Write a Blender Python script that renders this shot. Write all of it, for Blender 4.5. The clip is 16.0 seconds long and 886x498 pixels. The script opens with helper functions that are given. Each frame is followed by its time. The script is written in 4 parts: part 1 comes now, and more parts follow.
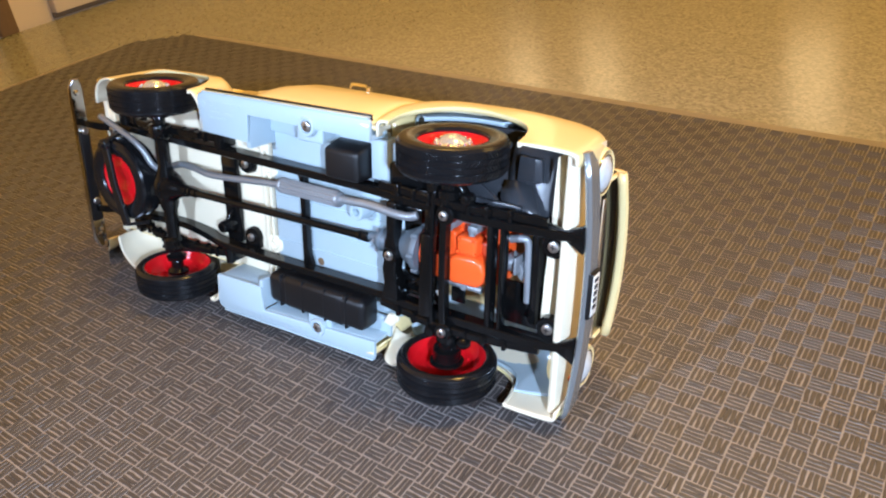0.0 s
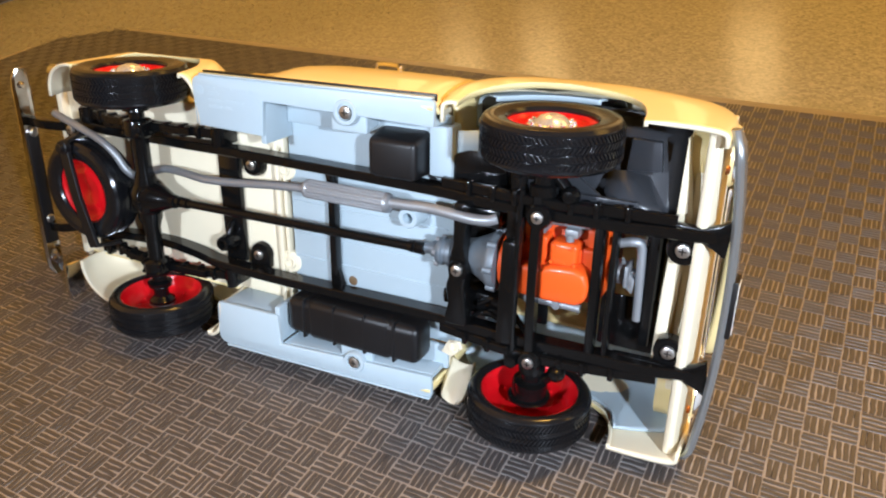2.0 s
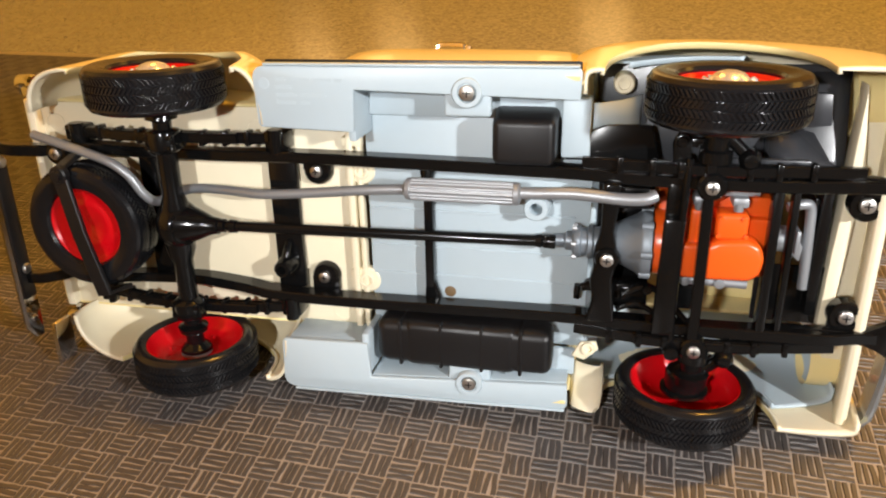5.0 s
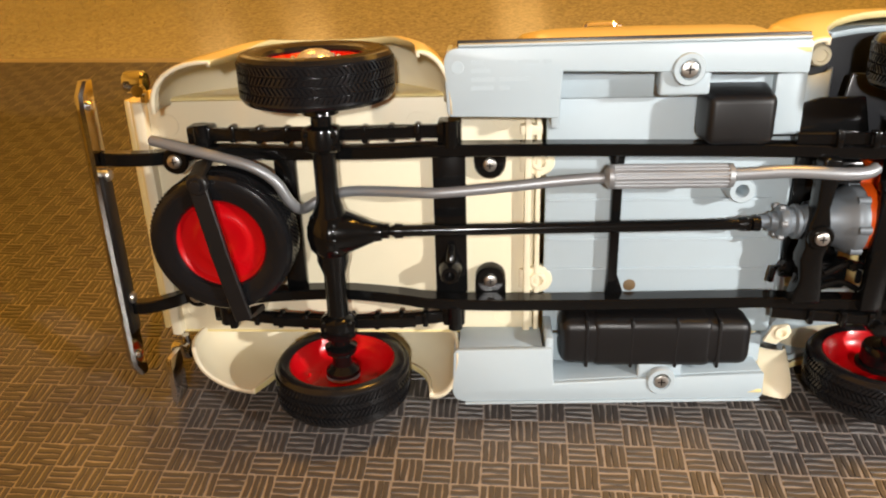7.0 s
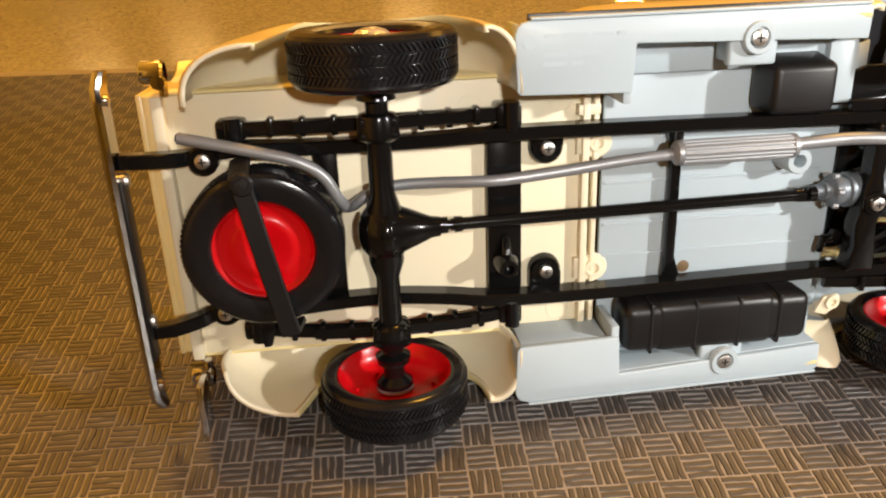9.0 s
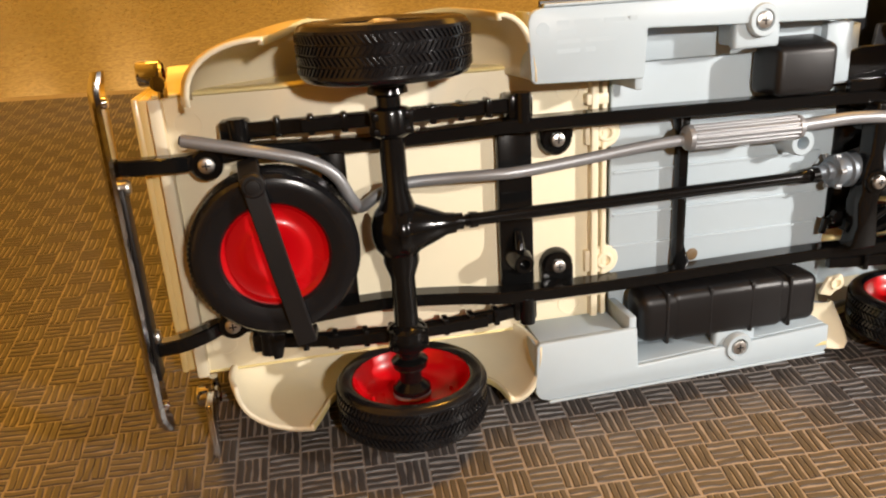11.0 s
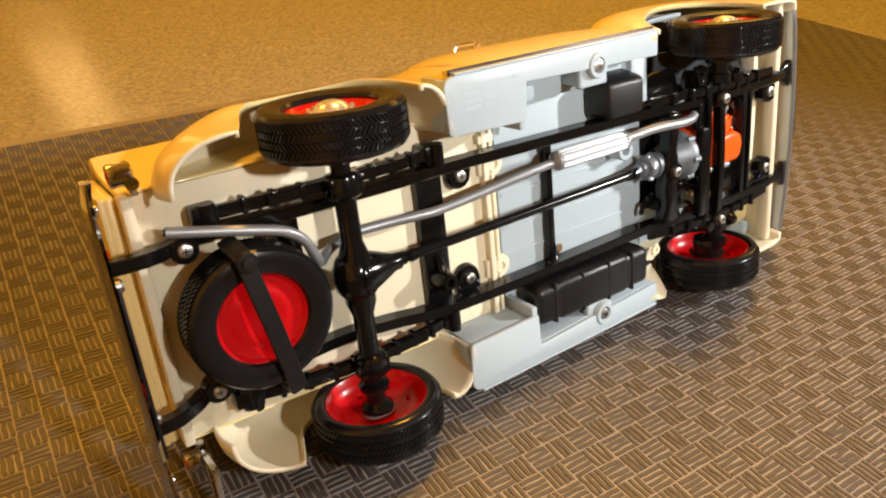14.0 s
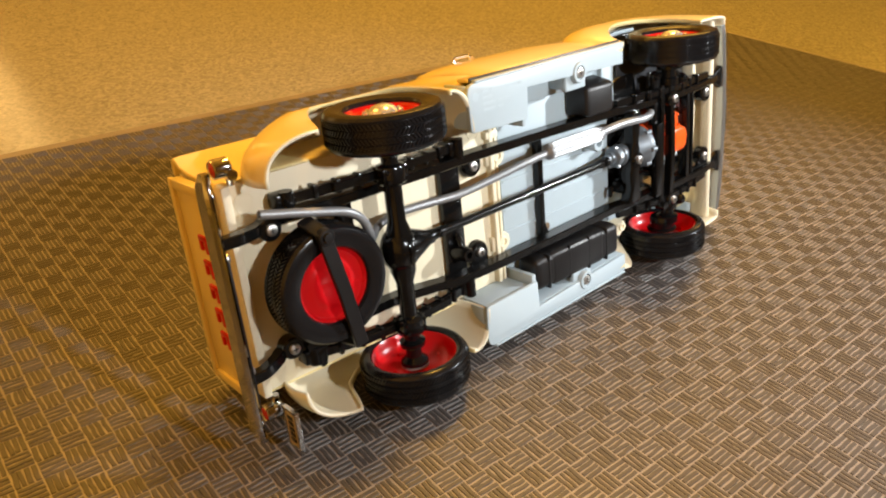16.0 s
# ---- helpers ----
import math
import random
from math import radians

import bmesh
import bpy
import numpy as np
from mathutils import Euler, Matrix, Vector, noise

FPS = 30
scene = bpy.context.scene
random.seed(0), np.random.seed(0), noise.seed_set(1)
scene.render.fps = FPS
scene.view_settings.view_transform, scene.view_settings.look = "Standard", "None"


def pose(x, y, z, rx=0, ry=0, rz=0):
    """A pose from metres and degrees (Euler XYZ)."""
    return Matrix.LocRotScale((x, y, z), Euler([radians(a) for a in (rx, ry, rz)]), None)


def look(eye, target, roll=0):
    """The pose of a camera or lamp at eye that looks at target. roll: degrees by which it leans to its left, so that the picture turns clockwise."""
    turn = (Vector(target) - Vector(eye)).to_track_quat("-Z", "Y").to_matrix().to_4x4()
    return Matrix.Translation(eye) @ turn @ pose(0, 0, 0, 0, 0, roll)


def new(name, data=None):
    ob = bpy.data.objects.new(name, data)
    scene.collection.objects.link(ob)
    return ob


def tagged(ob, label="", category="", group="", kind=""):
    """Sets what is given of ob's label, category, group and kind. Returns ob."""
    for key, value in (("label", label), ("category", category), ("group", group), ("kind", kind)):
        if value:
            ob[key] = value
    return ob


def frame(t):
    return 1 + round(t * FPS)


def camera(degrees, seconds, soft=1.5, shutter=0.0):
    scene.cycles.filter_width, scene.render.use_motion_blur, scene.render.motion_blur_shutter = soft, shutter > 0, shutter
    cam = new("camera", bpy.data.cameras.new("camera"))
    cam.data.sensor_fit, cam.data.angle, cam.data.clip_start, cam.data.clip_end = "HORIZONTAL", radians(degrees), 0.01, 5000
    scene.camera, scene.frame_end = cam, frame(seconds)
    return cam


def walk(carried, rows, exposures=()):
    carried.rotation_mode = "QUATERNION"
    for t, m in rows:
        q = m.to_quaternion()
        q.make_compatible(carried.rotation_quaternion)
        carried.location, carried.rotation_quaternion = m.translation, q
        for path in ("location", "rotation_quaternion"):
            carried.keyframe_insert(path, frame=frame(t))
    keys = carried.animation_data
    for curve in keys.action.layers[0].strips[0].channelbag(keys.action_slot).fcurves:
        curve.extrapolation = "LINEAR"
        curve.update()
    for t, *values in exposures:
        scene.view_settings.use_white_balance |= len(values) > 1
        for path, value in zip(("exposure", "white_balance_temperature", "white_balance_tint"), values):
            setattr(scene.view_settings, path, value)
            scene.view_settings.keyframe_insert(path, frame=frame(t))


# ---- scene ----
EXPOSURES = [(0.0, -0.02, 5050, 12), (1.5, -0.06, 5550, 12), (3.0, -0.12, 6350, 13), (3.7, -0.12, 6700, 14), (6.0, -0.15, 7400, 15), (9.2, -0.13, 7800, 16), (11.3, -0.15, 7950, 18), (12.9, -0.23, 7800, 18), (14.0, -0.08, 7600, 16), (16.0, 0.05, 6950, 12)]
cam = camera(60.50, 16.0, 2.0)
PATH = [
    (0, (0.14145, -0.13218, 0.15252), (0.04335, 0.00400, 0.04374), -5.79),
    (0.5, (0.12840, -0.12743, 0.14706), (0.03421, 0.01123, 0.03795), -5.49),
    (1, (0.11624, -0.12307, 0.14231), (0.02662, 0.01846, 0.03305), -5.08),
    (1.5, (0.10367, -0.12129, 0.13866), (0.01822, 0.02250, 0.02901), -4.86),
    (2, (0.09128, -0.12082, 0.13460), (0.01059, 0.02590, 0.02523), -4.60),
    (2.5, (0.08011, -0.11925, 0.13002), (0.00396, 0.03016, 0.02103), -4.57),
    (3, (0.07061, -0.11698, 0.12798), (-0.00004, 0.03526, 0.01919), -4.48),
    (3.5, (0.06104, -0.11660, 0.12470), (-0.00441, 0.03786, 0.01580), -4.65),
    (3.7, (0.05772, -0.11716, 0.12383), (-0.00514, 0.03862, 0.01528), -4.67),
    (5.8, (-0.00065, -0.12825, 0.12353), (-0.02926, 0.03631, 0.01352), -2.88),
    (6, (-0.00828, -0.12712, 0.12366), (-0.03419, 0.03779, 0.01350), -2.77),
    (6.5, (-0.02277, -0.12374, 0.12147), (-0.04123, 0.04224, 0.01143), -2.33),
    (7, (-0.03495, -0.12297, 0.11846), (-0.04661, 0.04352, 0.00826), -2.07),
    (7.5, (-0.04622, -0.12020, 0.11557), (-0.05043, 0.04671, 0.00546), -1.65),
    (8, (-0.05587, -0.11907, 0.11267), (-0.05124, 0.04830, 0.00328), -1.05),
    (8.5, (-0.06034, -0.11505, 0.11196), (-0.04703, 0.05253, 0.00361), -0.60),
    (9, (-0.06872, -0.11533, 0.10997), (-0.04924, 0.05226, 0.00257), -0.29),
    (9.2, (-0.07080, -0.11636, 0.11029), (-0.04994, 0.05141, 0.00342), -0.29),
    (11.3, (-0.08120, -0.11148, 0.10348), (-0.04118, 0.05620, 0.00207), -0.61),
    (11.5, (-0.08134, -0.11050, 0.10624), (-0.03628, 0.05595, 0.00492), -0.50),
    (12, (-0.09245, -0.10780, 0.11073), (-0.03489, 0.05441, 0.00887), -0.39),
    (12.5, (-0.09263, -0.10920, 0.11451), (-0.02335, 0.04735, 0.01111), -0.15),
    (13, (-0.11008, -0.11183, 0.12212), (-0.02887, 0.03902, 0.01892), 0.25),
    (13.5, (-0.11507, -0.10787, 0.11961), (-0.02492, 0.03741, 0.01585), 0.62),
    (14, (-0.12477, -0.11220, 0.12316), (-0.02646, 0.02786, 0.01962), 1.26),
    (14.5, (-0.13834, -0.11925, 0.12543), (-0.03436, 0.01682, 0.02211), 1.65),
    (15, (-0.14972, -0.12200, 0.12836), (-0.04082, 0.01098, 0.02609), 1.99),
    (15.5, (-0.15717, -0.12107, 0.13061), (-0.04400, 0.00889, 0.02910), 2.31),
    (16, (-0.16475, -0.12218, 0.13253), (-0.04844, 0.00551, 0.03168), 2.60),
]
walk(cam, [(t, look(eye, target, roll)) for t, eye, target, roll in PATH], EXPOSURES)

# ---- light ----
world = bpy.data.worlds.new("room_air")
scene.world = world
world.use_nodes = True
world.node_tree.nodes["Background"].inputs[0].default_value = (1.0, 0.72, 0.42, 1)
world.node_tree.nodes["Background"].inputs[1].default_value = 0.04


def area_lamp(name, eye, target, size, watts, colour, size_y=None):
    data = bpy.data.lights.new(name, "AREA")
    data.energy, data.color, data.size = watts, colour, size
    if size_y:
        data.shape, data.size_y = "RECTANGLE", size_y
    ob = new(name, data)
    ob.matrix_world = look(eye, target)
    return ob


# two still spots on the camera's side stand in for one moving torch
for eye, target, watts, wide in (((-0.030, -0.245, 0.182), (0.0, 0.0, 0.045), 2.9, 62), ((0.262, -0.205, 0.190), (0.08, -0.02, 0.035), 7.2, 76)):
    spot = bpy.data.lights.new("torch_stand_in", "SPOT")
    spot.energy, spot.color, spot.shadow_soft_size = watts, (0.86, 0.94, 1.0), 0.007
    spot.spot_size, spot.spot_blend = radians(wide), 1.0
    new("torch_stand_in", spot).matrix_world = look(eye, target)
# wide warm panel, an added unseen fill for the sheen on the mat
area_lamp("north_fill_light", (0.7, 0.89, 0.80), (0.2, 0, 0.1), 2.2, 12.0, (1.0, 0.54, 0.085), 0.40)
# low warm fill added out of view to brighten tail and bumper
area_lamp("side_fill_light", (-0.47, -0.06, 0.19), (0, -0.02, 0.10), 0.90, 0.42, (1.0, 0.56, 0.12), 0.34)
# warm room lights over the counter
area_lamp("ceiling_light", (0.5, 0.40, 1.60), (0.05, 0.05, 0), 0.30, 24.0, (1.0, 0.54, 0.085))
area_lamp("corner_light", (-0.40, 0.80, 1.0), (-0.05, 0, 0.03), 0.30, 4.5, (1.0, 0.54, 0.085))
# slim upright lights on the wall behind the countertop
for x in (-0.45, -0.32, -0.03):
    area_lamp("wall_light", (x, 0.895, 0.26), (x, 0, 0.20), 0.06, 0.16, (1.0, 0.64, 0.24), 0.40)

# ---- materials ----
def material(name, base, rough=0.5, metal=0.0, vary=0.12, grain=300.0, bump=0.0, coat=0.0, stain=0.0, stain_scale=25.0, spec=0.5):
    """A surface with fine grain, larger stains and a fine relief; sizes in metres."""
    m = bpy.data.materials.new(name)
    m.use_nodes = True
    nt = m.node_tree
    b = nt.nodes["Principled BSDF"]
    b.inputs["Roughness"].default_value, b.inputs["Metallic"].default_value = rough, metal
    b.inputs["Coat Weight"].default_value = coat
    b.inputs["Coat Roughness"].default_value = 0.08
    b.inputs["Specular IOR Level"].default_value = spec
    tc = nt.nodes.new("ShaderNodeTexCoord")
    fine = nt.nodes.new("ShaderNodeTexNoise")
    fine.inputs["Scale"].default_value, fine.inputs["Detail"].default_value = grain, 4.0
    broad = nt.nodes.new("ShaderNodeTexNoise")
    broad.inputs["Scale"].default_value, broad.inputs["Detail"].default_value = stain_scale, 5.0
    nt.links.new(tc.outputs["Object"], fine.inputs["Vector"])
    nt.links.new(tc.outputs["Object"], broad.inputs["Vector"])
    add = nt.nodes.new("ShaderNodeMath")
    add.operation = "MULTIPLY_ADD"
    add.inputs[1].default_value = vary
    nt.links.new(fine.outputs["Fac"], add.inputs[0])
    add2 = nt.nodes.new("ShaderNodeMath")
    add2.operation = "MULTIPLY_ADD"
    add2.inputs[1].default_value, add2.inputs[2].default_value = stain, 1.0 - 0.5 * (vary + stain)
    nt.links.new(broad.outputs["Fac"], add2.inputs[0])
    nt.links.new(add2.outputs[0], add.inputs[2])
    mul = nt.nodes.new("ShaderNodeVectorMath")
    mul.operation = "SCALE"
    mul.inputs[0].default_value = base
    nt.links.new(add.outputs[0], mul.inputs["Scale"])
    nt.links.new(mul.outputs[0], b.inputs["Base Color"])
    ra = nt.nodes.new("ShaderNodeMath")
    ra.operation = "MULTIPLY_ADD"
    ra.inputs[1].default_value, ra.inputs[2].default_value = 0.16, rough - 0.08
    ra.use_clamp = True
    nt.links.new(broad.outputs["Fac"], ra.inputs[0])
    nt.links.new(ra.outputs[0], b.inputs["Roughness"])
    if bump:
        bp = nt.nodes.new("ShaderNodeBump")
        bp.inputs["Strength"].default_value, bp.inputs["Distance"].default_value = bump, 0.0004
        nt.links.new(fine.outputs["Fac"], bp.inputs["Height"])
        nt.links.new(bp.outputs[0], b.inputs["Normal"])
    return m


CREAM = material("cream_paint", (0.83, 0.67, 0.32), 0.32, vary=0.03, stain=0.06, coat=0.5)
CREAM_IN = material("cream_plastic", (0.80, 0.71, 0.52), 0.45, vary=0.04, stain=0.08, bump=0.03)
GREY = material("pale_grey_plastic", (0.42, 0.50, 0.545), 0.42, vary=0.04, stain=0.08, bump=0.04)
BLACK = material("black_plastic", (0.0042, 0.0042, 0.0043), 0.17, vary=0.2, stain=0.3, bump=0.04, spec=0.36)
SATIN = material("satin_black_plastic", (0.0065, 0.006, 0.0065), 0.40, vary=0.2, stain=0.3, bump=0.08, spec=0.45)
# black plastic lifted to dark grey, its cool sheen painted into the colour
LINER = material("inner_fender_sheen_plastic", (0.034, 0.036, 0.041), 0.28, vary=0.25, stain=0.3, bump=0.08, spec=0.5)
RUBBER = material("tyre_rubber", (0.008, 0.008, 0.009), 0.20, vary=0.25, stain=0.3, bump=0.05, spec=0.40)
RED = material("red_paint", (0.60, 0.004, 0.008), 0.27, vary=0.05, stain=0.12, coat=0.12, spec=0.4)
ORANGE = material("orange_paint", (0.85, 0.10, 0.01), 0.30, vary=0.04, stain=0.10, coat=0.3)
SILVER = material("silver_paint", (0.30, 0.31, 0.325), 0.42, metal=0.55, vary=0.08, stain=0.15, bump=0.03)
ALLOY = material("cast_alloy", (0.17, 0.195, 0.22), 0.45, metal=0.4, vary=0.08, stain=0.15, bump=0.05)
GEAR = material("grey_cast_metal", (0.17, 0.20, 0.23), 0.42, metal=0.4, vary=0.1, stain=0.2, bump=0.05)
CHROME = material("chrome", (0.82, 0.81, 0.79), 0.15, metal=1.0, vary=0.03, stain=0.12)
SATIN_CHROME = material("satin_chrome", (0.36, 0.38, 0.39), 0.26, metal=0.7, vary=0.04, stain=0.12)
BUMPER = material("bumper_chrome", (0.56, 0.55, 0.53), 0.09, metal=1.0, vary=0.06, stain=0.3, stain_scale=60, bump=0.12)
CAP = material("worn_chrome", (0.70, 0.70, 0.69), 0.24, metal=0.75, vary=0.06, stain=0.2)
STEEL = material("screw_steel", (0.56, 0.54, 0.51), 0.36, metal=1.0, vary=0.06, stain=0.15)
WHITE = material("white_paint", (0.80, 0.79, 0.74), 0.4, vary=0.03, stain=0.05)
TAN = material("tan_plate", (0.42, 0.30, 0.13), 0.4, vary=0.1, stain=0.2)
LENS = material("red_lens", (0.55, 0.02, 0.01), 0.12, vary=0.03, coat=0.6)
AMBER = material("amber_lens", (0.62, 0.20, 0.03), 0.15, vary=0.03, coat=0.5)
CLEAR = material("headlamp_glass", (0.62, 0.66, 0.69), 0.10, metal=0.2, vary=0.25, grain=700, bump=0.25, coat=0.5)
BROWN = material("brown_trim", (0.16, 0.10, 0.05), 0.5, vary=0.2, stain=0.2)
GLASS = material("dark_window", (0.03, 0.03, 0.03), 0.06, vary=0.05, coat=0.5)


# ---- shapes, all in millimetres ----
def finish(bm):
    bmesh.ops.remove_doubles(bm, verts=bm.verts, dist=0.001)
    bmesh.ops.recalc_face_normals(bm, faces=bm.faces)
    return bm


def soften(bm, r, seg=2):
    if r:
        edges = [e for e in bm.edges if len(e.link_faces) == 2 and e.calc_face_angle(0) > 0.5]
        bmesh.ops.bevel(bm, geom=edges, offset=r, segments=seg, profile=0.5, affect="EDGES", clamp_overlap=True)
    return bm


def box(x0, x1, y0, y1, z0, z1, r=0.4, seg=2):
    bm = bmesh.new()
    bmesh.ops.create_cube(bm, size=1)
    for v in bm.verts:
        v.co = Vector(((x0 + x1) / 2 + v.co.x * abs(x1 - x0), (y0 + y1) / 2 + v.co.y * abs(y1 - y0), (z0 + z1) / 2 + v.co.z * abs(z1 - z0)))
    return soften(bm, r, seg)


def prism(pts, axis, d0, d1, r=0.3, seg=2):
    """A polygon in the plane across an axis, thick from d0 to d1. pts: (y,z), (x,z) or (x,y)."""
    put = {"x": lambda a, b, d: (d, a, b), "y": lambda a, b, d: (a, d, b), "z": lambda a, b, d: (a, b, d)}[axis]
    bm = bmesh.new()
    low, top = [bm.verts.new(put(a, b, d0)) for a, b in pts], [bm.verts.new(put(a, b, d1)) for a, b in pts]
    bm.faces.new(low), bm.faces.new(top)
    for i in range(len(pts)):
        j = (i + 1) % len(pts)
        bm.faces.new((low[i], low[j], top[j], top[i]))
    return soften(finish(bm), r, seg)


def lathe(profile, centre, axis, n=32, closed=False):
    """A turned shape. profile: (radius, height along the axis)."""
    bm = bmesh.new()
    put = {"x": lambda a, b, h: (h, a, b), "y": lambda a, b, h: (a, h, b), "z": lambda a, b, h: (a, b, h)}[axis]
    rings = []
    for rad, h in profile:
        if rad < 1e-6:
            rings.append([bm.verts.new(Vector(put(0, 0, h)) + Vector(centre))])
        else:
            rings.append([bm.verts.new(Vector(put(rad * math.cos(2 * math.pi * i / n), rad * math.sin(2 * math.pi * i / n), h)) + Vector(centre)) for i in range(n)])
    pairs = list(zip(rings, rings[1:])) + ([(rings[-1], rings[0])] if closed else [])
    for a, b in pairs:
        for i in range(n):
            j = (i + 1) % n
            f = [a[i % len(a)], a[j % len(a)], b[j % len(b)], b[i % len(b)]]
            f = list(dict.fromkeys(f))
            if len(f) > 2:
                bm.faces.new(f)
    return finish(bm)


def curve_points(pts, sub=6):
    """A smooth line through points (Catmull-Rom)."""
    p = [Vector(q) for q in pts]
    if sub <= 1 or len(p) < 3:
        return p
    out = []
    for i in range(len(p) - 1):
        a, b, c, d = p[max(i - 1, 0)], p[i], p[i + 1], p[min(i + 2, len(p) - 1)]
        for k in range(sub):
            t = k / sub
            out.append(0.5 * (2 * b + (c - a) * t + (2 * a - 5 * b + 4 * c - d) * t * t + (3 * b - a - 3 * c + d) * t ** 3))
    return out + [p[-1]]


def sweep(pts, section, sub=6, up=(0, 0, 1), cap=True):
    """A section (a, b) carried along a line: a to the side, b up."""
    line = curve_points(pts, sub)
    bm, rings = bmesh.new(), []
    for i, p in enumerate(line):
        d = (line[min(i + 1, len(line) - 1)] - line[max(i - 1, 0)]).normalized()
        side = d.cross(Vector(up)).normalized()
        top = side.cross(d).normalized()
        rings.append([bm.verts.new(p + side * a + top * b) for a, b in section])
    n = len(section)
    for a, b in zip(rings, rings[1:]):
        for i in range(n):
            bm.faces.new((a[i], a[(i + 1) % n], b[(i + 1) % n], b[i]))
    if cap:
        bm.faces.new(rings[0]), bm.faces.new(rings[-1])
    return finish(bm)


def tube(pts, r, n=12, sub=6, up=(0, 0, 1)):
    return sweep(pts, [(r * math.cos(2 * math.pi * i / n), r * math.sin(2 * math.pi * i / n)) for i in range(n)], sub, up)


def strip(pts, wide, tall, sub=6, r=0.25, up=(0, 0, 1)):
    w, t = wide / 2, tall / 2
    return sweep(pts, [(-w + r, -t), (w - r, -t), (w, -t + r), (w, t - r), (w - r, t), (-w + r, t), (-w, t - r), (-w, -t + r)], sub, up)


def sheet(rows):
    """A grid of points, rows by columns, as a surface."""
    bm = bmesh.new()
    vs = [[bm.verts.new(p) for p in row] for row in rows]
    for a, b in zip(vs, vs[1:]):
        for i in range(len(a) - 1):
            f = list(dict.fromkeys((a[i], a[i + 1], b[i + 1], b[i])))
            bm.faces.new(f)
    return finish(bm)


def merge(*bms):
    out = bmesh.new()
    for b in bms:
        me = bpy.data.meshes.new("joined")
        b.to_mesh(me)
        out.from_mesh(me)
        b.free()
        bpy.data.meshes.remove(me)
    return out


def moved(bm, m):
    bmesh.ops.transform(bm, matrix=m, verts=bm.verts)
    return bm


def flipped(bm):
    """The same shape on the other side of the truck."""
    for v in bm.verts:
        v.co.y = -v.co.y
    bmesh.ops.reverse_faces(bm, faces=bm.faces)
    return bm


def part(name, bm, mat, parent, label="", sharp=35, thick=0.0, inside=None):
    """Links a bmesh in millimetres as one mesh under a thing or a part. inside: the material of a sheet's other side."""
    me = bpy.data.meshes.new(name)
    for v in bm.verts:
        v.co *= 0.001
    bm.to_mesh(me)
    bm.free()
    me.polygons.foreach_set("use_smooth", [True] * len(me.polygons))
    me.set_sharp_from_angle(angle=radians(sharp))
    me.materials.append(mat)
    ob = new(name, me)
    ob.parent = parent
    if thick:
        s = ob.modifiers.new("thickness", "SOLIDIFY")
        s.thickness, s.offset = thick * 0.001, 0
        if inside:
            me.materials.append(inside)
            s.material_offset = s.material_offset_rim = 1
    return tagged(ob, label)


def pieces(name, bms, mat, parent, label="", **more):
    """Several pieces alike in name, each a mesh of its own."""
    return [part(name, b, mat, parent, label, **more) for b in bms]


def sloped(turn):
    """Running board pieces lie deeper towards the front wheel."""
    def put(bm):
        for v in bm.verts:
            v.co.z += 2.3 * min(1.0, max(0.0, (v.co.x + 22) / 43)) * max(0.0, 1 - max(0.0, v.co.z) / 8)
        return turn(bm)
    return put


def screw(parent, x, y, z, r=1.25, mat=None):
    """A round screw head with a cross slot, seen from under the truck."""
    bm = lathe([(0, -0.55), (r * 0.7, -0.52), (r * 0.92, -0.36), (r, 0), (r, 0.6)], (x, y, z), "z", 20)
    ob = part("screw", bm, mat or STEEL, parent, "bright cross-head screw")
    part("slot", merge(box(x - r * 0.5, x + r * 0.5, y - 0.14, y + 0.14, z - 0.60, z - 0.3, 0.05), box(x - 0.14, x + 0.14, y - r * 0.5, y + r * 0.5, z - 0.60, z - 0.3, 0.05)), SATIN, parent)
    return ob

# ---- the counter, the mat and the room ----
def plain(name, bm, mat, label, category, kind="structure", sharp=35):
    ob = part(name, bm, mat, None, label, sharp)
    return tagged(ob, category=category, kind=kind)


def counter_material():
    m = material("speckled_counter", (0.36, 0.31, 0.23), 0.22, vary=0.5, grain=700, stain=0.12, stain_scale=6, spec=0.55)
    nt = m.node_tree
    b = nt.nodes["Principled BSDF"]
    tc = nt.nodes.new("ShaderNodeTexCoord")
    v = nt.nodes.new("ShaderNodeTexVoronoi")
    v.inputs["Scale"].default_value = 680
    nt.links.new(tc.outputs["Object"], v.inputs["Vector"])
    ramp = nt.nodes.new("ShaderNodeValToRGB")
    ramp.color_ramp.elements[0].color, ramp.color_ramp.elements[1].color = (0.205, 0.19, 0.15, 1), (0.355, 0.335, 0.265, 1)
    for at, tone in ((0.18, (0.245, 0.23, 0.18, 1)), (0.55, (0.29, 0.275, 0.215, 1)), (0.85, (0.34, 0.325, 0.26, 1))):
        ramp.color_ramp.elements.new(at).color = tone
    sep = nt.nodes.new("ShaderNodeSeparateColor")
    nt.links.new(v.outputs["Color"], sep.inputs[0])
    nt.links.new(sep.outputs[0], ramp.inputs[0])
    nt.links.new(ramp.outputs[0], b.inputs["Base Color"])
    return m


COUNTER = counter_material()
# one rubber in two tones: light and shade on the relief put into colour
MAT_BASE = material("mat_gap_lit", (0.235, 0.203, 0.183), 0.46, vary=0.25, grain=500, stain=0.25, bump=0.2, spec=0.8)
MAT_RIB = material("mat_rib_shaded", (0.043, 0.037, 0.035), 0.46, vary=0.3, grain=400, stain=0.25, bump=0.1, spec=0.8)
WALL = material("tan_wall", (0.62, 0.52, 0.38), 0.6, vary=0.05, stain=0.1, stain_scale=3)
CEIL = material("pale_ceiling", (0.75, 0.70, 0.60), 0.8, vary=0.03, stain=0.05, stain_scale=2)

